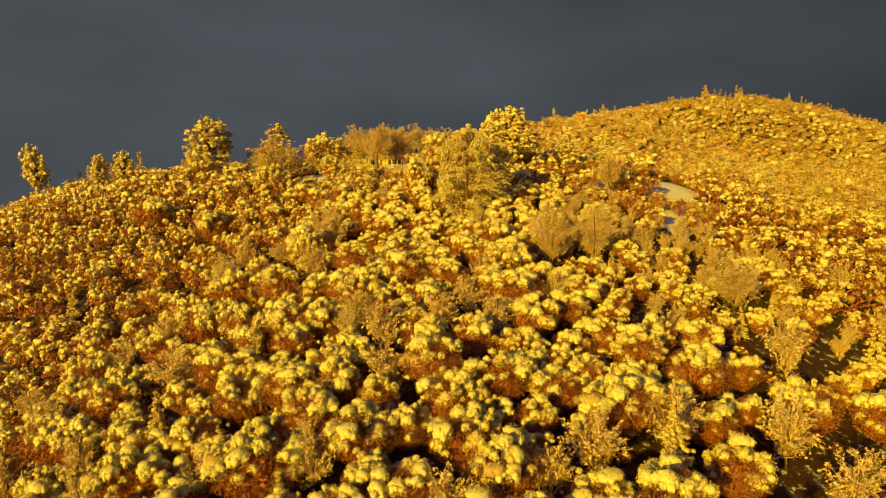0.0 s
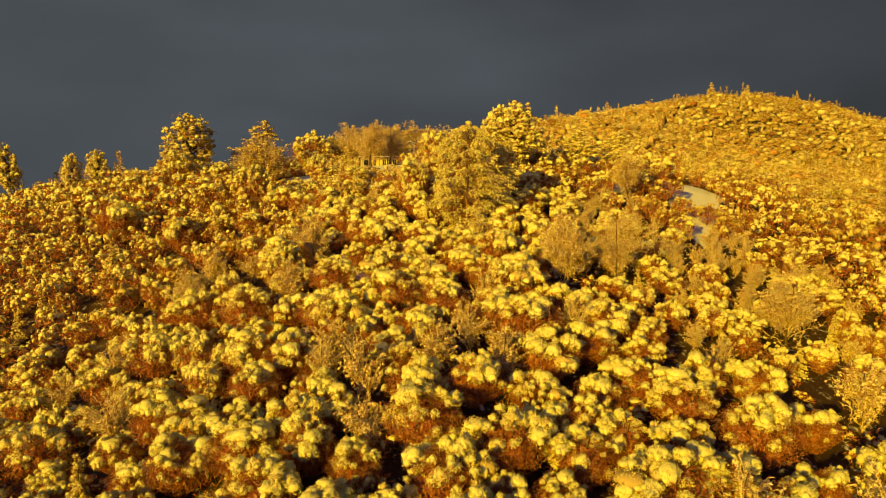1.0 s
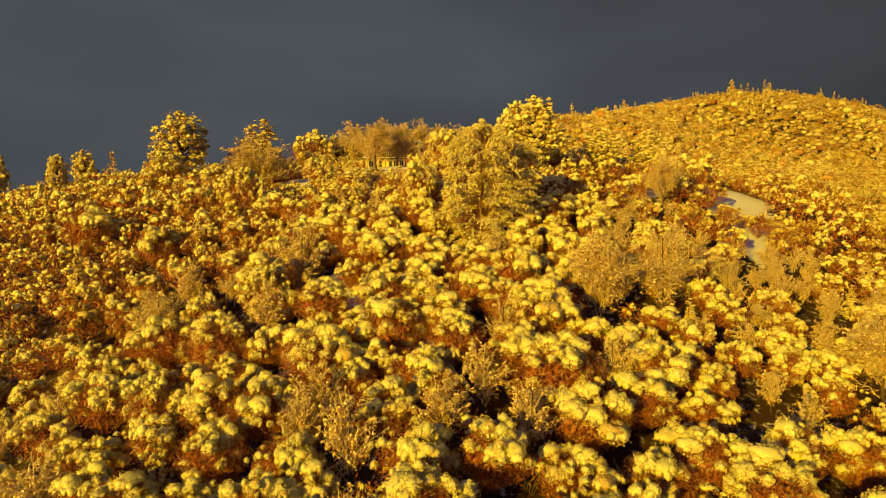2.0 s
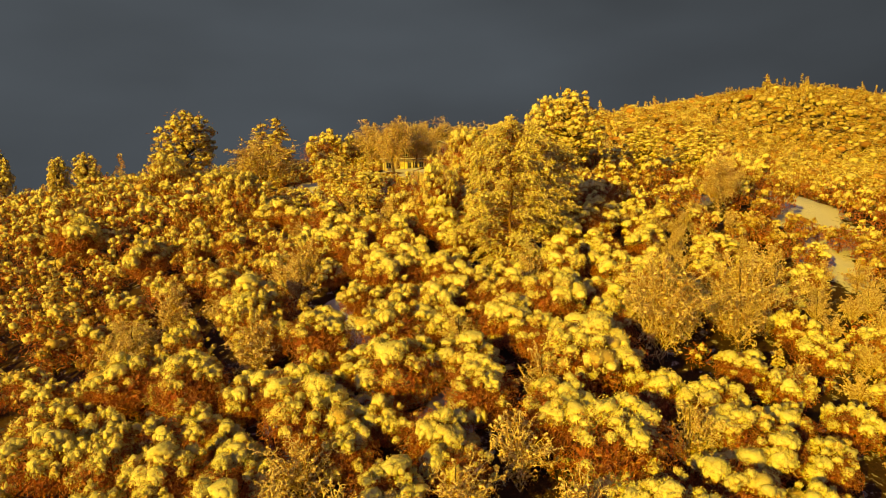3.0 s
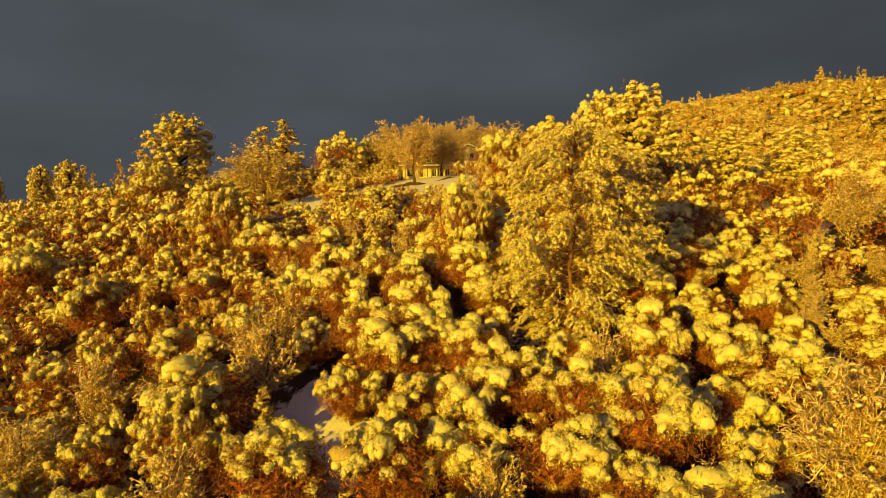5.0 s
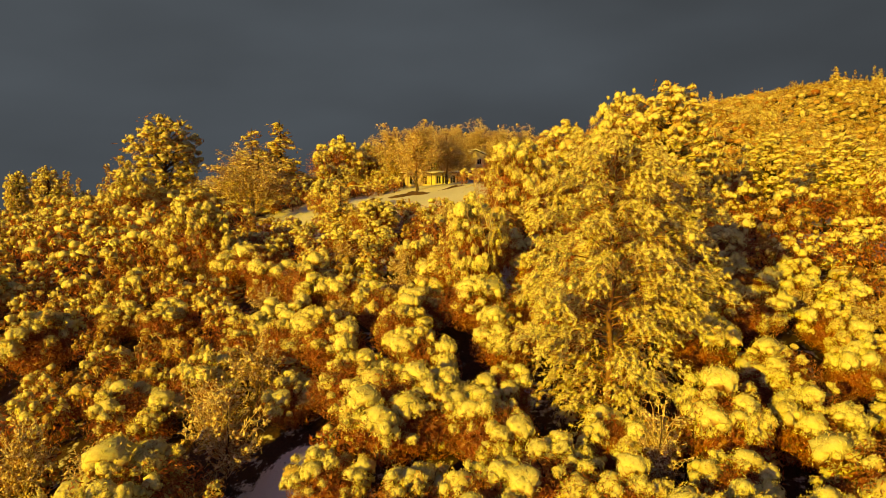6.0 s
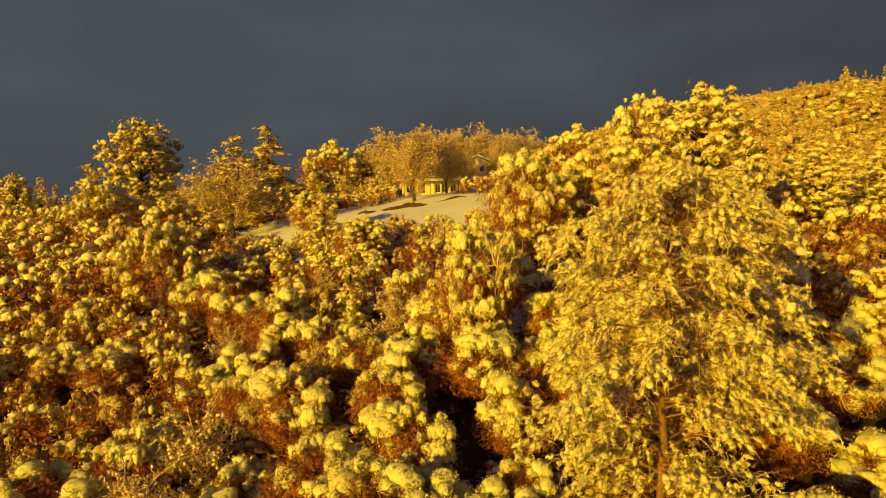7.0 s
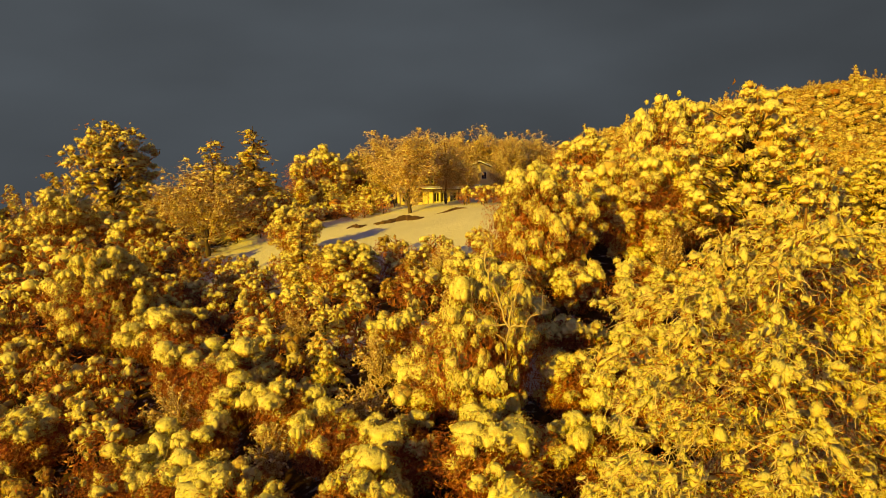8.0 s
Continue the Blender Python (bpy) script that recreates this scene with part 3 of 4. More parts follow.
def meshes_for(kind, variant, detail):
    key = (kind, variant, detail)
    if key not in MADE:
        seed = 17 * variant + {"oak": 100, "bigoak": 200, "frost": 300, "conifer": 500, "pine": 700, "shrub": 900, "tiered": 40}[kind]
        if kind == "oak":
            MADE[key] = snowy_oak(seed, detail)
        elif kind == "bigoak":
            MADE[key] = snowy_oak(seed, detail, 11.0)
        elif kind == "frost":
            MADE[key] = frosted_tree(seed, detail)
        elif kind == "tiered":
            MADE[key] = tiered_tree(seed)
        elif kind == "conifer":
            MADE[key] = snowy_conifer(seed, detail)
        elif kind == "pine":
            MADE[key] = tall_pine(seed, detail)
        else:
            MADE[key] = low_shrub(seed)
    return MADE[key]


TAKEN = []          # x, y, room


def tree(kind, x, y, height, wide=1.0, detail=2, variant=0, turn=None, label="", lean=0.0):
    """Plants a tree of that kind, foot on the ground."""
    name, lab, cat, group, parts = KINDS[kind]
    s = height / SIZE[kind]
    z = float(ground_at(x, y) + rough(x, y))
    ob = new(name)
    ob.matrix_basis = pose(x, y, z, 0, -lean, 0) @ pose(0, 0, 0, 0, 0, random.uniform(0, 360) if turn is None else turn) @ Matrix.Diagonal((s * wide, s * wide, s, 1))
    tagged(ob, label or lab, cat, group)
    for n, me in zip(parts, meshes_for(kind, variant, detail)):
        part(n, me, None, ob)
    TAKEN.append((x, y, s * wide * (2.4 if kind == "oak" else 4.4 if kind == "bigoak" else 0.8 if kind == "shrub" else 3.2)))
    return ob
# ---------------------------------------------------------------- house on the hilltop
def box(bm, x0, x1, y0, y1, z0, z1):
    vs = [bm.verts.new(p) for p in ((x0, y0, z0), (x1, y0, z0), (x1, y1, z0), (x0, y1, z0), (x0, y0, z1), (x1, y0, z1), (x1, y1, z1), (x0, y1, z1))]
    for f in ((0, 3, 2, 1), (4, 5, 6, 7), (0, 1, 5, 4), (1, 2, 6, 5), (2, 3, 7, 6), (3, 0, 4, 7)):
        bm.faces.new([vs[i] for i in f])


def boxes(*many):
    bm = bmesh.new()
    for b in many:
        box(bm, *b)
    return bm


def bevelled(bm, w):
    bmesh.ops.bevel(bm, geom=list(bm.edges), offset=w, segments=1, affect="EDGES")
    return bm


def front_wall(x0, x1, y0, y1, z0, z1, holes):
    """A wall facing -y with real openings: pieces round each hole (x0, x1, z0, z1), sorted by x."""
    bm = bmesh.new()
    x = x0
    for a, b, lo, hi in holes:
        box(bm, x, a, y0, y1, z0, z1)
        if lo > z0:
            box(bm, a, b, y0, y1, z0, lo)
        box(bm, a, b, y0, y1, hi, z1)
        x = b
    box(bm, x, x1, y0, y1, z0, z1)
    return bm


def window(parent, a, b, lo, hi, y, bars=1, name="window"):
    """Frame, glazing bars and pane in an opening of a wall that faces -y."""
    w = 0.09
    f = part(name, boxes((a, a + w, y - 0.03, y + 0.1, lo, hi), (b - w, b, y - 0.03, y + 0.1, lo, hi), (a + w, b - w, y - 0.03, y + 0.1, hi - w, hi), (a + w, b - w, y - 0.03, y + 0.1, lo, lo + w)), TRIM, parent, "white-framed window with dark glass")
    part("pane", boxes((a + w, b - w, y + 0.05, y + 0.07, lo + w, hi - w)), GLASS, f)
    for i in range(bars):
        c = a + (b - a) * (i + 1) / (bars + 1)
        part("glazing_bar", boxes((c - 0.035, c + 0.035, y + 0.0, y + 0.048, lo + w, hi - w)), TRIM, f)


def roof_slab(pts, thick, name, parent, mat, label=""):
    """A slab over four places given round its edge."""
    bm = bmesh.new()
    lo = [bm.verts.new(p) for p in pts]
    hi = [bm.verts.new((p[0], p[1], p[2] + thick)) for p in pts]
    bm.faces.new(lo[::-1])
    bm.faces.new(hi)
    for i in range(4):
        j = (i + 1) % 4
        bm.faces.new((lo[i], lo[j], hi[j], hi[i]))
    bmesh.ops.recalc_face_normals(bm, faces=bm.faces)
    return part(name, bm, mat, parent, label)


def build_house():
    ob = new("house")
    bx, by = -19.5, 238.0
    bz = float(ground_at(bx, by))
    ob.location = (bx, by, bz)
    tagged(ob, "two-storey cream stucco house with snowy roofs on the hilltop lawn", "house")
    # long ground-floor wing, 17 m, facing the slope
    holes = [(-7.2, -5.6, 0.1, 2.1), (-3.9, -2.9, 0.05, 2.1), (-0.6, 0.5, 0.1, 2.1), (0.7, 2.0, 0.1, 2.1), (2.7, 4.0, 0.1, 2.1), (6.0, 7.2, 0.8, 2.1)]
    wall = part("wall", front_wall(-8.2, 8.6, 0, 0.3, -1.2, 2.9, holes), STUCCO, ob)
    part("wall", boxes((-8.2, -7.9, 0.303, 8, -1.2, 2.9), (8.3, 8.6, 0.303, 8, -1.2, 2.9), (-7.897, 8.297, 7.7, 8, -1.2, 2.9)), STUCCO, ob)
    door = part("door", bevelled(boxes((-3.85, -2.95, 0.12, 0.18, 0.05, 2.08)), 0.01), DARKWOOD, ob, "dark wooden front door")
    part("door_handle", boxes((-3.08, -3.03, 0.04, 0.117, 0.98, 1.1)), TRIM, door)
    for a, b, lo, hi in holes[:1] + holes[2:]:
        window(ob, a, b, lo, hi, 0.12, 1)
    part("floor_slab", boxes((-7.897, 8.297, 0.303, 7.697, -1.2, 0.0)), STUCCO, ob)
    # lower roof, shed over the porch
    low = roof_slab([(-8.9, -1.9, 2.62), (5.2, -1.9, 2.62), (5.2, 4.2, 2.95), (-8.9, 4.2, 2.95)], 0.18, "porch_roof", ob, DARKWOOD)
    roof_slab([(-8.95, -1.95, 2.803), (5.15, -1.95, 2.803), (5.15, 4.2, 3.133), (-8.95, 4.2, 3.133)], 0.2, "snow_cover", low, ROOFSNOW, "thick snow on the porch roof")
    for x in (-8.5, -5.0, -1.6, 1.1, 4.7):
        part("porch_post", boxes((x - 0.09, x + 0.09, -1.5, -1.32, -1.2, 2.57)), DARKWOOD, ob)
    bay = roof_slab([(5.22, -1.1, 2.75), (9.1, -1.1, 2.75), (9.1, 3.0, 3.2), (5.22, 3.0, 3.2)], 0.16, "bay_roof", ob, DARKWOOD)
    roof_slab([(5.22, -1.15, 2.913), (9.15, -1.15, 2.913), (9.15, 2.99, 3.363), (5.22, 2.99, 3.363)], 0.25, "snow_cover", bay, ROOFSNOW)
    # upper storey: gabled block that faces the slope
    up = [(9.0, 10.1, 4.7, 6.2)]
    part("upper_wall", front_wall(5.4, 12.0, 3.0, 3.3, 2.9, 6.6, up), STUCCO, ob)
    window(ob, 9.0, 10.1, 4.7, 6.2, 3.12, 1)
    part("upper_wall", boxes((5.4, 5.7, 3.303, 9.0, 2.9, 6.6), (11.7, 12.0, 3.303, 9.0, -1.2, 6.6), (5.703, 11.697, 8.7, 9.0, 2.9, 6.6), (8.603, 11.697, 3.0, 3.3, -1.2, 2.897)), STUCCO, ob)
    bm = bmesh.new()
    tri = [(5.4, 3.0, 6.6), (12.0, 3.0, 6.6), (8.7, 3.0, 8.1)]
    a = [bm.verts.new(p) for p in tri]
    b = [bm.verts.new((p[0], 3.3, p[2])) for p in tri]
    bm.faces.new(a)
    bm.faces.new(b[::-1])
    for i in range(3):
        bm.faces.new((a[i], b[i], b[(i + 1) % 3], a[(i + 1) % 3]))
    bmesh.ops.recalc_face_normals(bm, faces=bm.faces)
    part("gable", bm, STUCCO, ob)
    for s in (-1, 1):
        e = 8.7 + s * 4.0
        r = roof_slab([(8.7, 2.3, 8.15), (e, 2.3, 6.33), (e, 9.6, 6.33), (8.7, 9.6, 8.15)], 0.16, "roof", ob, DARKWOOD)
        roof_slab([(8.7, 2.25, 8.33), (e + s * 0.05, 2.25, 6.51), (e + s * 0.05, 9.65, 6.51), (8.7, 9.65, 8.33)], 0.25, "snow_cover", r, ROOFSNOW)
    # set-back upper wing with a dark balcony under its eave
    part("upper_wall", front_wall(-4.5, 5.397, 4.4, 4.7, 2.9, 5.9, [(-2.6, -1.2, 3.7, 5.3), (0.4, 1.8, 3.7, 5.3), (3.0, 4.4, 3.7, 5.3)]), DARKWOOD, ob)
    for x in (-2.6, 0.4, 3.0):
        window(ob, x, x + 1.4, 3.7, 5.3, 4.5, 1)
    wing = roof_slab([(-5.2, 2.6, 5.9), (5.35, 2.6, 5.9), (5.35, 9.4, 6.1), (-5.2, 9.4, 6.1)], 0.16, "roof", ob, DARKWOOD)
    roof_slab([(-5.25, 2.55, 6.083), (5.35, 2.55, 6.083), (5.35, 9.4, 6.283), (-5.25, 9.4, 6.283)], 0.2, "snow_cover", wing, ROOFSNOW)
    part("upper_wall", boxes((-4.5, -4.2, 4.703, 9.0, 2.9, 5.9), (-4.197, 5.397, 8.7, 9.0, 2.9, 5.9)), STUCCO, ob)
    rail = part("balcony_rail", boxes((-8.5, 5.0, 3.05, 3.12, 4.45, 4.53)), DARKWOOD, ob)
    for i in range(28):
        x = -8.45 + i * 0.495
        part("baluster", boxes((x, x + 0.05, 3.06, 3.11, 3.72, 4.448)), DARKWOOD, rail)


build_house()


def lawn_bank(x0, y0, x1, y1, wide, tall, seed):
    """A strip of bare earth and rock where the lawn breaks."""
    rng = np.random.default_rng(seed)
    n = 26
    ob_v, ob_f = [], []
    for i in range(n):
        q = i / (n - 1)
        x, y = x0 + (x1 - x0) * q, y0 + (y1 - y0) * q + 0.5 * math.sin(q * 9 + seed)
        w = wide * (0.25 + math.sin(q * math.pi)) * rng.uniform(0.6, 1.2)
        t = tall * (0.2 + math.sin(q * math.pi)) * rng.uniform(0.7, 1.2)
        for j, (u, v) in enumerate(((-0.6, -0.25), (-0.35, 0.6), (0.0, 1.0), (0.3, 0.85), (0.6, -0.25))):
            yy = y + u * w
            ob_v.append((x + rng.normal(0, 0.06), yy, float(ground_at(x, yy) + rough(x, yy)) + v * t))
    for i in range(n - 1):
        for j in range(4):
            a = i * 5 + j
            ob_f.append((a, a + 5, a + 6, a + 1))
    ob = new("lawn_bank", mesh_from("lawn_bank", ob_v, ob_f, ROCK, False))
    tagged(ob, "bare brown earth and rock breaking through the snowy lawn", "bank", kind="structure")


lawn_bank(-26.5, 209.5, -18.5, 212.5, 2.2, 0.5, 3)
lawn_bank(-30.5, 208.0, -27.5, 208.6, 1.0, 0.35, 5)
lawn_bank(-17.0, 214.5, -11.5, 217.0, 0.7, 0.25, 8)

def pale_limb(path, thick):
    """One bare, pale, forked limb of the old oak that leans out of the thicket."""
    rng = np.random.default_rng(len(path) * 7 + int(thick * 100))
    wood = Soup()
    p = np.array(path)
    q = np.concatenate([p[i] + (p[i + 1] - p[i]) * np.linspace(0, 1, 4, endpoint=False)[:, None] for i in range(len(p) - 1)] + [p[-1:]])
    q[1:-1] += rng.normal(0, 0.13, (len(q) - 2, 3))
    tube(wood, q, np.linspace(thick, thick * 0.35, len(q)), 6)
    for i in range(2, len(q)):
        for _ in range(2):
            e = q[i] + rng.normal(0, 0.65, 3) + np.array([0, -0.2, 0.35])
            tube(wood, limb_path(rng, q[i], e, 4, 0.15, 0.08), np.linspace(thick * 0.4, thick * 0.12, 4), 4)
    return wood.mesh("pale_limb", PALE_BARK)


# ---------------------------------------------------------------- landmark trees
tree("frost", -22.0, 219.5, 15.0, 1.3, 2, 0, label="broad frosted tree standing alone on the snowy lawn")
tree("pine", -80.3, 223.0, 23.0, 1.30, 1, 0)
tree("bigoak", -76.0, 203.0, 12.5, 0.95, 1, 1)
tree("conifer", -62.5, 247.0, 21.0, 1.7, 2, 0)
tree("frost", -66.0, 240.0, 14.0, 1.2, 1, 1)
tree("conifer", -57.5, 217.5, 18.2, 1.6, 2, 1)
tree("frost", -51.5, 202.0, 15.0, 1.55, 2, 1)
tree("conifer", -80.0, 206.0, 15.5, 1.45, 2, 2)
tree("frost", -52.0, 272.0, 13.5, 1.2, 1, 1)
tree("bigoak", -46.0, 243.0, 14.5, 1.05, 1, 0)
tree("bigoak", -39.5, 252.0, 12.5, 0.95, 1, 2)
tree("frost", -32.0, 246.0, 16.8, 1.2, 2, 0)
tree("frost", -12.5, 253.0, 15.6, 1.45, 2, 1)
tree("frost", -24.0, 254.0, 16.2, 1.3, 2, 2)
tree("frost", 1.5, 262.0, 14.5, 1.4, 2, 1)
tree("frost", -28.0, 251.0, 15.5, 1.2, 2, 2)
tree("frost", -18.0, 252.0, 15.0, 1.2, 2, 0)
tree("frost", -6.0, 251.0, 13.5, 1.2, 2, 2)
tree("frost", -16.3, 228.5, 13.5, 1.1, 2, 2)
tree("frost", -12.3, 228.0, 9.6, 0.8, 2, 1)
tree("frost", -6.5, 236.0, 9.0, 0.9, 2, 0)
tree("frost", -5.0, 258.0, 14.5, 1.3, 1, 0)
tree("frost", 12.0, 268.0, 13.0, 1.4, 1, 0)
tree("bigoak", 18.6, 203.0, 18.0, 0.75, 1, 2)
tree("bigoak", 8.0, 214.0, 12.0, 1.1, 1, 0)
tree("frost", 28.0, 214.0, 15.0, 1.2, 1, 1)
tree("pine", 18.0, 169.0, 19.0, 1.15, 1, 1)
tree("bigoak", 8.5, 173.0, 12.2, 1.05, 2, 0)
tree("bigoak", 15.0, 178.5, 9.5, 1.0, 2, 1)
tree("bigoak", -1.0, 167.0, 12.3, 0.85, 2, 2)
tree("tiered", 4.4, 127.0, 20.8, 0.95, 2, 0, turn=140)
tree("tiered", 10.5, 137.0, 15.5, 0.95, 2, 0, turn=230)
OLD_OAK = tree("bigoak", -5.5, 146.0, 11.5, 0.72, 2, 0, turn=0, label="old oak with pale bare forked limbs and snow-loaded crown")
tree("bigoak", -21.0, 171.0, 6.7, 1.3, 2, 2)
tree("conifer", -26.5, 174.0, 9.8, 1.3, 2, 1)
tree("bigoak", -33.2, 190.5, 7.2, 1.0, 2, 1)
tree("bigoak", -43.8, 165.0, 11.5, 0.85, 2, 1)
tree("frost", 18.0, 106.5, 12.2, 1.0, 2, 2)
tree("frost", 26.0, 108.5, 11.8, 0.95, 2, 0)
tree("frost", 44.0, 95.5, 10.0, 1.15, 2, 1)
tree("frost", -40.5, 118.5, 9.6, 1.2, 2, 2)
# extra oak, added to cast shade on the snow clearing to its right
tree("bigoak", -24.5, 115.5, 8.6, 0.8, 2, 1)
tree("conifer", -19.3, 118.0, 6.2, 1.2, 2, 0)
tree("frost", 39.0, 150.5, 11.2, 0.9, 2, 1)
tree("pine", 34.0, 179.0, 12.0, 1.2, 1, 0)
tree("pine", 47.0, 186.0, 13.5, 1.2, 1, 1)
tree("pine", -112.0, 226.0, 15.0, 1.0, 1, 1)
tree("pine", -122.0, 229.0, 15.0, 0.9, 1, 0)
tree("pine", -160.0, 259.0, 27.0, 0.75, 1, 1, turn=90, lean=14.0, label="tall wind-bent pine with snow-loaded tufts on the far skyline")


def old_oak_limbs():
    base = OLD_OAK.matrix_basis.inverted()
    fork = (-3.9, 142.0, 33.0)
    for path, thick in (((fork, (-4.6, 141.6, 34.9), (-5.2, 141.4, 36.5), (-4.9, 141.2, 37.8)), 0.085), ((fork, (-3.5, 141.6, 35.1), (-3.0, 141.4, 36.9)), 0.07), ((fork, (-5.0, 141.6, 33.3), (-5.9, 141.4, 34.2)), 0.06), ((fork, (-2.9, 141.6, 33.3), (-2.1, 141.4, 34.2)), 0.06), (((-4.6, 144.5, 28.0), fork), 0.12)):
        part("limb", pale_limb([base @ Vector(p) for p in path], thick), None, OLD_OAK, "bare pale limb")


old_oak_limbs()


# oaks on the open slope: x, y, height of the crown's top
def oaks(*rows):
    for i, (x, y, top) in enumerate(rows):
        tree("oak", x, y + 1.2, min(9.5, max(5.0, top + 0.5 - float(ground_at(x, y)))), random.uniform(0.95, 1.2), 2, len(TAKEN) % 6)


oaks((-4.6, 138.5, 28.3), (-8.7, 147.2, 29.4), (-37.9, 161.7, 28.2), (-29.7, 153.4, 28.3), (-23.8, 149.3, 28.5), (-46.7, 151, 21.4), (-39.4, 147.8, 23.9), (-27.4, 141.2, 23.8), (-17.9, 136.2, 25.7), (-9.9, 123.9, 24.5), (-11, 135.5, 26.2), (16.9, 135.3, 28.1), (18.5, 148, 32.2), (-51.6, 178.6, 31))
oaks((6.3, 105.6, 19.5), (13.7, 112.9, 22), (16, 127.3, 24.6), (10.5, 100.5, 21), (-49.5, 133.2, 15.1), (-72.8, 158, 25.1), (-52.9, 145.6, 22.4), (-33.2, 131.1, 20.4), (-24.9, 117.5, 20.4), (-50.7, 160.7, 25.2), (-34.6, 160.7, 28.9), (-7.4, 124.7, 23.7))
oaks((-22.7, 113.3, 16.9), (-2.7, 110.5, 17.2), (-.3, 102, 18.1), (-16.6, 102, 15.4), (-27.5, 105.4, 15.4), (-40.1, 112.4, 12.3), (-85.3, 164.5, 20.5), (-50.4, 126.9, 13.2), (-23, 91.9, 11.9), (-35.9, 110.3, 14), (-9.3, 92.3, 11.9), (-2.5, 92.4, 14.5))
oaks((3.8, 78.6, 12.4), (17.4, 86.2, 14.6), (27.4, 79.7, 12.1), (1, 65.5, 9.2), (-7.1, 68.6, 7), (12.7, 68.2, 8.2), (22.2, 70.8, 8.7), (36.2, 74.3, 6.2), (-25.8, 79.1, 7.3), (-62.8, 114.7, 2.6), (49, 85.8, 9.7), (-55.3, 93.7, -.4), (-62.9, 201.5, 34.7), (-71.7, 194.4, 32.9))

def in_view(x, y):
    """The stretch of the hillside that is planted with single trees."""
    return 46 < y < 236 and abs(x + 5) < 24 + 0.56 * y


def plan_woods():
    """Where the trees stand: kind, x, y, height, width."""
    rng = random.Random(5)
    cell, rows = {}, []

    def near(x, y):
        i, j = int(x // 8), int(y // 8)
        return [p for a in (-1, 0, 1) for b in (-1, 0, 1) for p in cell.get((i + a, j + b), ())]

    for x, y, r in TAKEN:
        cell.setdefault((int(x // 8), int(y // 8)), []).append((x, y, r))
    for sweep, pack in ((16000, 0.98), (16000, 0.86)):
        for _ in range(sweep):
            y = rng.uniform(46, 236)
            x = rng.uniform(-165, 155)
            if not in_view(x, y) or is_clear(x, y, 0.5):
                continue
            u = rng.random()
            if u < (0.84 if x < 22 or y < 100 else 0.62):
                kind, h, wide = "oak", rng.uniform(4.6, 7.8), rng.uniform(0.9, 1.2)
                room, full = h / 6 * wide * 2.5, h
                if y > 165 and x < -48 or y > 165 and x > 2:
                    h *= 1.15
                elif y > 138:
                    h = min(h, 5.2 if y < 165 else 3.6)
                room *= max(0.7, h / full)
            elif u < 0.985:
                kind, h, wide = "frost", rng.uniform(6.0, 9.0), rng.uniform(0.9, 1.15)
                if y > 138 and -48 < x < 2:
                    h = min(h, 5.2)
                room = h / 12 * wide * 3.6
            else:
                kind, h, wide = "conifer", rng.uniform(6, 10), rng.uniform(0.9, 1.2)
                room = h / 14 * wide * 2.6
            if 22 < x < 62 and 85 < y < 150:
                room *= max(0.65, min(h, 4.4) / h)
                h = min(h, 4.4)
            if any((x - a) ** 2 + (y - b) ** 2 < (pack * (1.3 if x > 24 and y < 92 else 1.0) * (room + r)) ** 2 for a, b, r in near(x, y)):
                continue
            cell.setdefault((int(x // 8), int(y // 8)), []).append((x, y, room))
            rows.append((kind, x, y, h, wide))
    return rows


class Woods:
    """Gathers the trees past counting into one piece."""

    def __init__(self):
        self.v, self.f, self.m, self.n = [], [], [], 0
        self.cache = {}

    def add(self, meshes, m4, slots=(0, 1, 2)):
        for slot, me in zip(slots, meshes):
            if me.name not in self.cache:
                co = np.empty(len(me.vertices) * 3)
                me.vertices.foreach_get("co", co)
                me.calc_loop_triangles()
                tr = np.empty(len(me.loop_triangles) * 3, int)
                me.loop_triangles.foreach_get("vertices", tr)
                self.cache[me.name] = co.reshape(-1, 3), tr.reshape(-1, 3)
            co, tr = self.cache[me.name]
            a = np.array(m4)
            self.v.append(co @ a[:3, :3].T + a[:3, 3])
            self.f.append(tr + self.n)
            self.m.append(np.full(len(tr), slot))
            self.n += len(co)

    def build(self, name, label, mats):
        me = mesh_from(name, np.concatenate(self.v), np.concatenate(self.f), mats)
        me.polygons.foreach_set("material_index", np.concatenate(self.m).astype(np.int32))
        return tagged(new(name, me), label, "forest", kind="stuff")


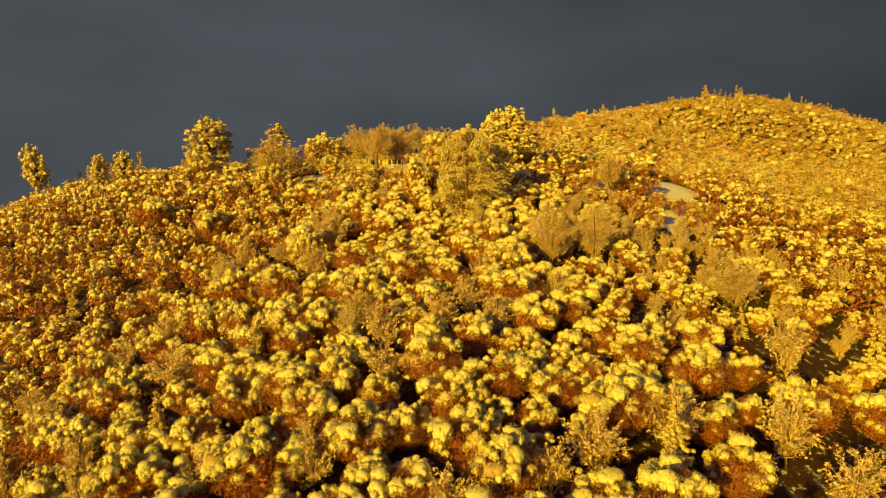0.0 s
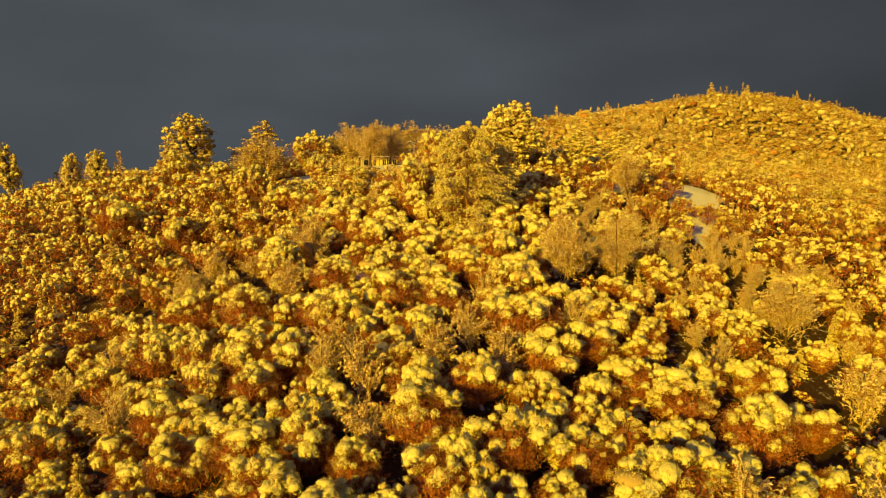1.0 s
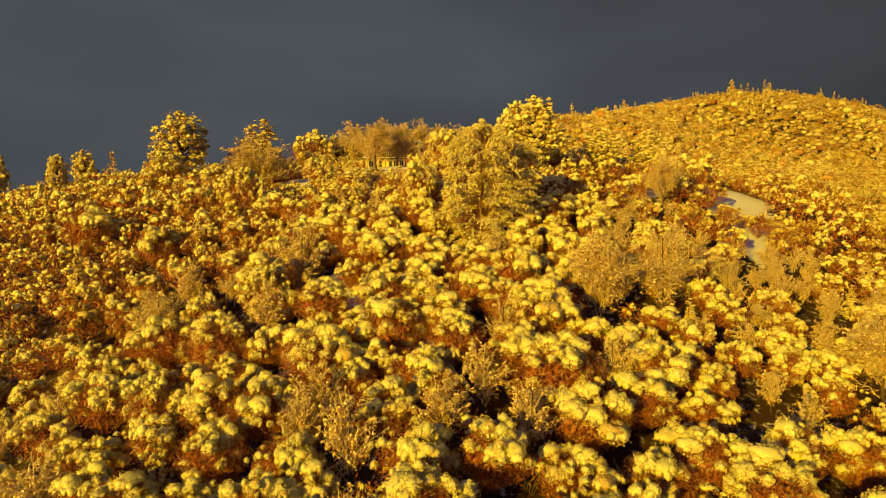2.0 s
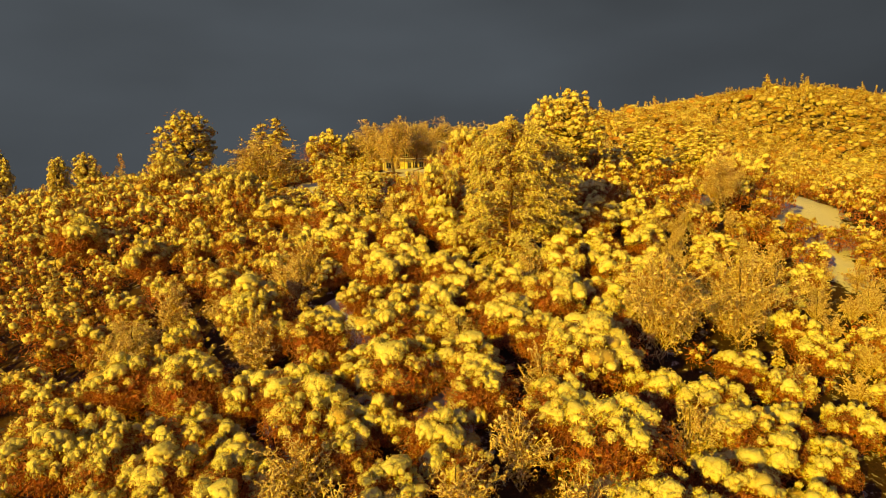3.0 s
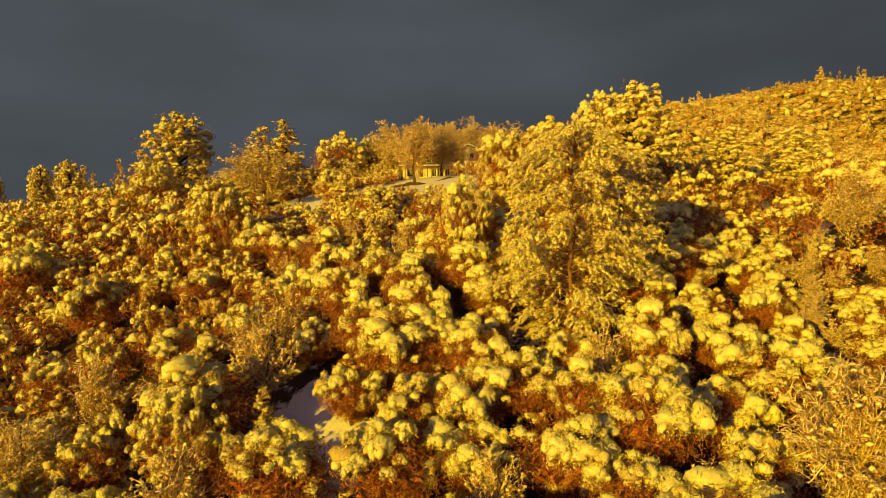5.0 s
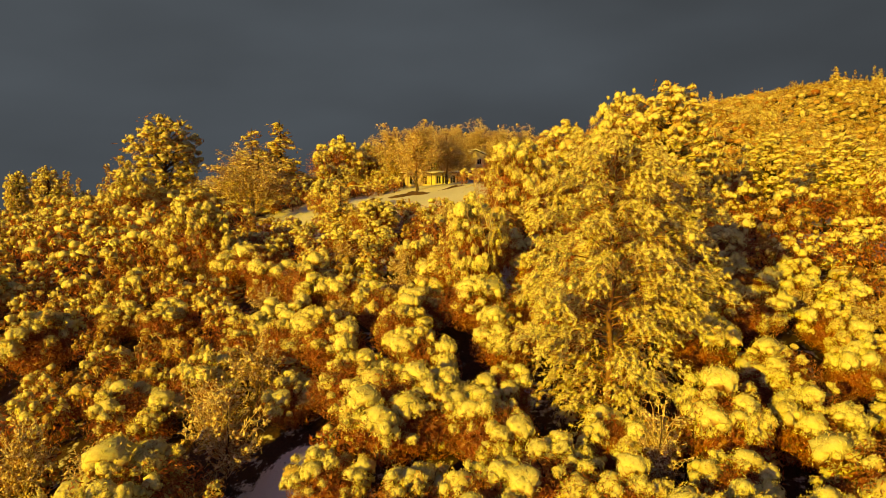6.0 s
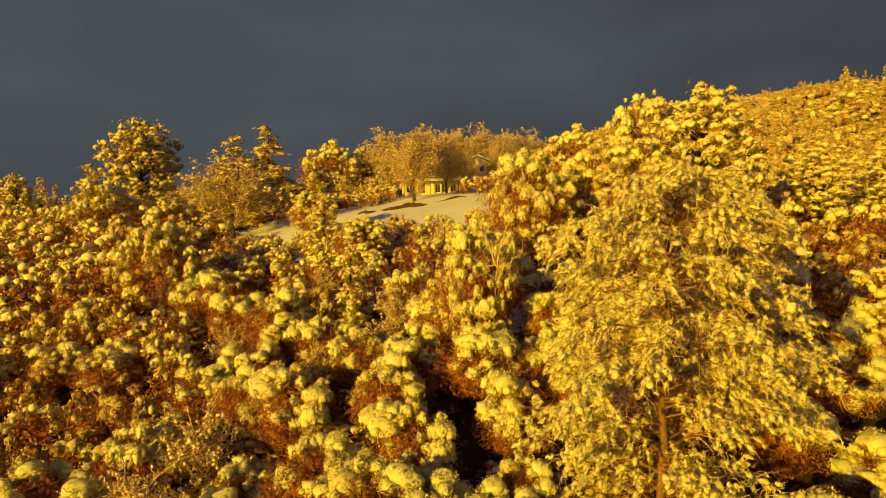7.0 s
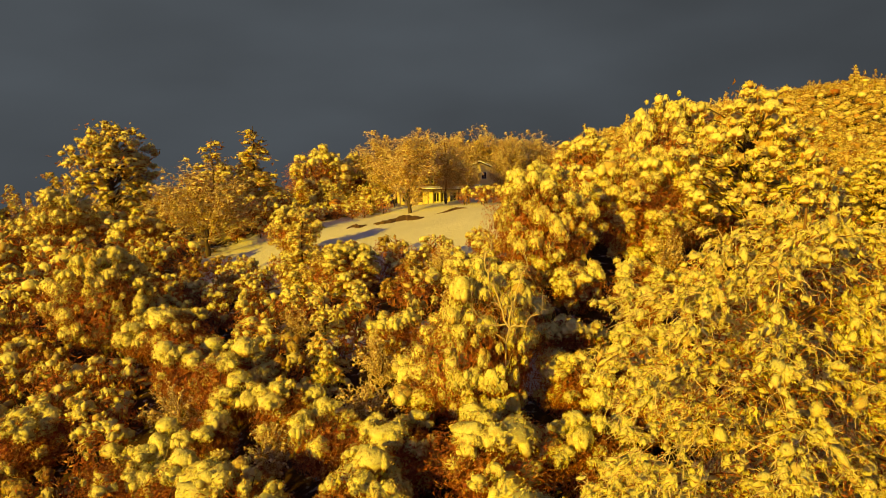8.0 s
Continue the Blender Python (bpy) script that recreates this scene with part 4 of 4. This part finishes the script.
def plant():
    rng = random.Random(9)
    rows = plan_woods()
    rows.sort(key=lambda r: abs(r[1]) + max(0.0, r[2] - 110) * 0.9)
    left = {"oak": 228, "frost": 115, "conifer": 30}
    rest = Woods()
    for kind, x, y, h, wide in rows:
        near = abs(x) < 26 and 46 < y < 152 or abs(x) < 42 and 46 < y < 86
        if left[kind] > 0:
            left[kind] -= 1
            tree(kind, x, y, h, wide, 2 if near and kind != "frost" else 1, rng.randrange(6 if kind == "oak" else 3))
        else:
            s = h / SIZE[kind]
            k = "oak" if kind == "frost" else kind
            m = pose(x, y, float(ground_at(x, y) + rough(x, y)), 0, 0, rng.uniform(0, 360)) @ Matrix.Diagonal((s * wide, s * wide, s, 1))
            if kind == "oak" or kind == "frost":
                q = 1.0 if kind == "oak" else 1.3
                rest.add(meshes_for("oak", rng.randrange(6), 0 if abs(x) < 62 and y < 190 else -1), m @ Matrix.Diagonal((q, q, q, 1)), (0, 1, 3 if rng.random() < (0.2 if x < 22 else 0.55) else 2))
            else:
                rest.add(meshes_for("conifer", rng.randrange(3), 1), m)
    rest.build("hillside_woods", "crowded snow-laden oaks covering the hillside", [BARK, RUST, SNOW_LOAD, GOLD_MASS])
    shrubs = tries = 0
    while shrubs < 290 and tries < 8000:
        tries += 1
        y = rng.uniform(60, 165)
        x = rng.uniform(-45, 45)
        if is_clear(x, y) and rng.random() < 0.85 or any((x - a) ** 2 + (y - b) ** 2 < (0.55 * r + 0.4) ** 2 for a, b, r in TAKEN):
            continue
        shrubs += 1
        tree("shrub", x, y, rng.uniform(0.9, 2.6), rng.uniform(0.8, 1.3), 1, rng.randrange(4))


plant()


def distant_forest():
    """The woods on the far slopes, too many to count, as one piece."""
    rng = np.random.default_rng(44)

    def small_tree(cone, n, size):
        """A far crown: a lumpy mass of coated sprays round a dark heart."""
        s, b = Soup(), Soup()
        v, f = ICO[1]
        body = v * np.array([1.0, 1.0, 2.4]) if cone else v * np.array([2.1, 2.1, 1.8])
        b.add(body * (0.7 if size < 0.3 else 1.0) * (1 + 0.2 * ripple(rng, v, 3.0, 2))[:, None] + np.array([0, 0, 3.2]), f)
        cs = crown_places(rng, 12, 6.6, 3.0, 0.0)
        if cone:
            q = np.linspace(0, 1, 16)[:, None]
            a = rng.uniform(0, 6.3, (16, 1))
            cs = np.concatenate([np.cos(a) * 1.9 * (1 - q), np.sin(a) * 1.9 * (1 - q), 0.8 + 10 * q], 1)
        p = cs[rng.integers(0, len(cs), n)]
        o = shell(rng, n, 0.3)
        p = p + o * (0.55 if cone else 0.95) * rng.uniform(0.6, 1.1, (n, 1))
        k = n * 3 // 5
        sprays(rng, s, p[:k], o[:k], size, 0.0, 0.4, 0.9)
        sprays(rng, b, p[k:] - np.array([0, 0, 0.25]), o[k:], size * 0.9, 0.0, 0.6, 0.8)
        return s.mesh("far_tree", SNOW_LOAD), b.mesh("far_leaves", GOLD)

    near_kinds = [small_tree(i >= 5, 300, 0.27) for i in range(7)]
    far_kinds = [small_tree(i >= 5, 130, 0.42) for i in range(7)]
    rest = Woods()
    cell, n = {}, 0
    for tries in range(110000):
        zone = tries % 5
        if zone == 4:
            x, y = rng.uniform(-150, 150), rng.uniform(-90, 150)
        elif zone == 0:
            x, y = rng.uniform(-190, 190), rng.uniform(150, 330)
        elif zone == 1:
            x, y = rng.uniform(20, 330), rng.uniform(220, 500)
        else:
            x, y = rng.uniform(20, 600), rng.uniform(470, 760)
        if in_view(x, y) or is_clear(x, y) or x < -40 and y > 300:
            continue
        step = 4.6 if y < 330 else 4.2
        k = (int(x // 8), int(y // 8))
        if any((x - a) ** 2 + (y - b) ** 2 < step * step for i in (-1, 0, 1) for j in (-1, 0, 1) for a, b in cell.get((k[0] + i, k[1] + j), ())):
            continue
        cell.setdefault(k, []).append((x, y))
        n += 1
        if n > 9000:
            break
        s = rng.uniform(0.75, 1.1) if rng.random() < 0.88 else rng.uniform(1.1, 1.6)
        m = pose(x, y, float(ground_at(x, y)) - 0.4, 0, 0, rng.uniform(0, 360)) @ Matrix.Diagonal((s * rng.uniform(1.0, 1.5), s * 1.25, s * rng.uniform(0.7, 1.05), 1))
        # on the far ridge a cloud's shade is painted as browner crowns without snow
        ridge_shade = min(1.0, max(0.0, (x - 150) / 190)) * min(1.0, max(0.0, (y - 430) / 130)) + rng.normal(0, 0.13)
        look_of = (2, 2) if ridge_shade > 0.36 else (0 if rng.random() < 0.5 else 2, 2 if rng.random() < 0.5 else 1)
        rest.add((near_kinds if y < 330 else far_kinds)[rng.choice(7, p=(.18, .18, .18, .18, .18, .05, .05))], m, look_of)
    rest.build("distant_forest", "dense snow-covered woods on the far slopes and ridge", [SNOW_LOAD, GOLD, GOLD_MASS])


distant_forest()
tree("conifer", 268.0, 668.0, 19.0, 1.3, 1, 0)
tree("conifer", 310.0, 680.0, 15.0, 1.5, 1, 1)
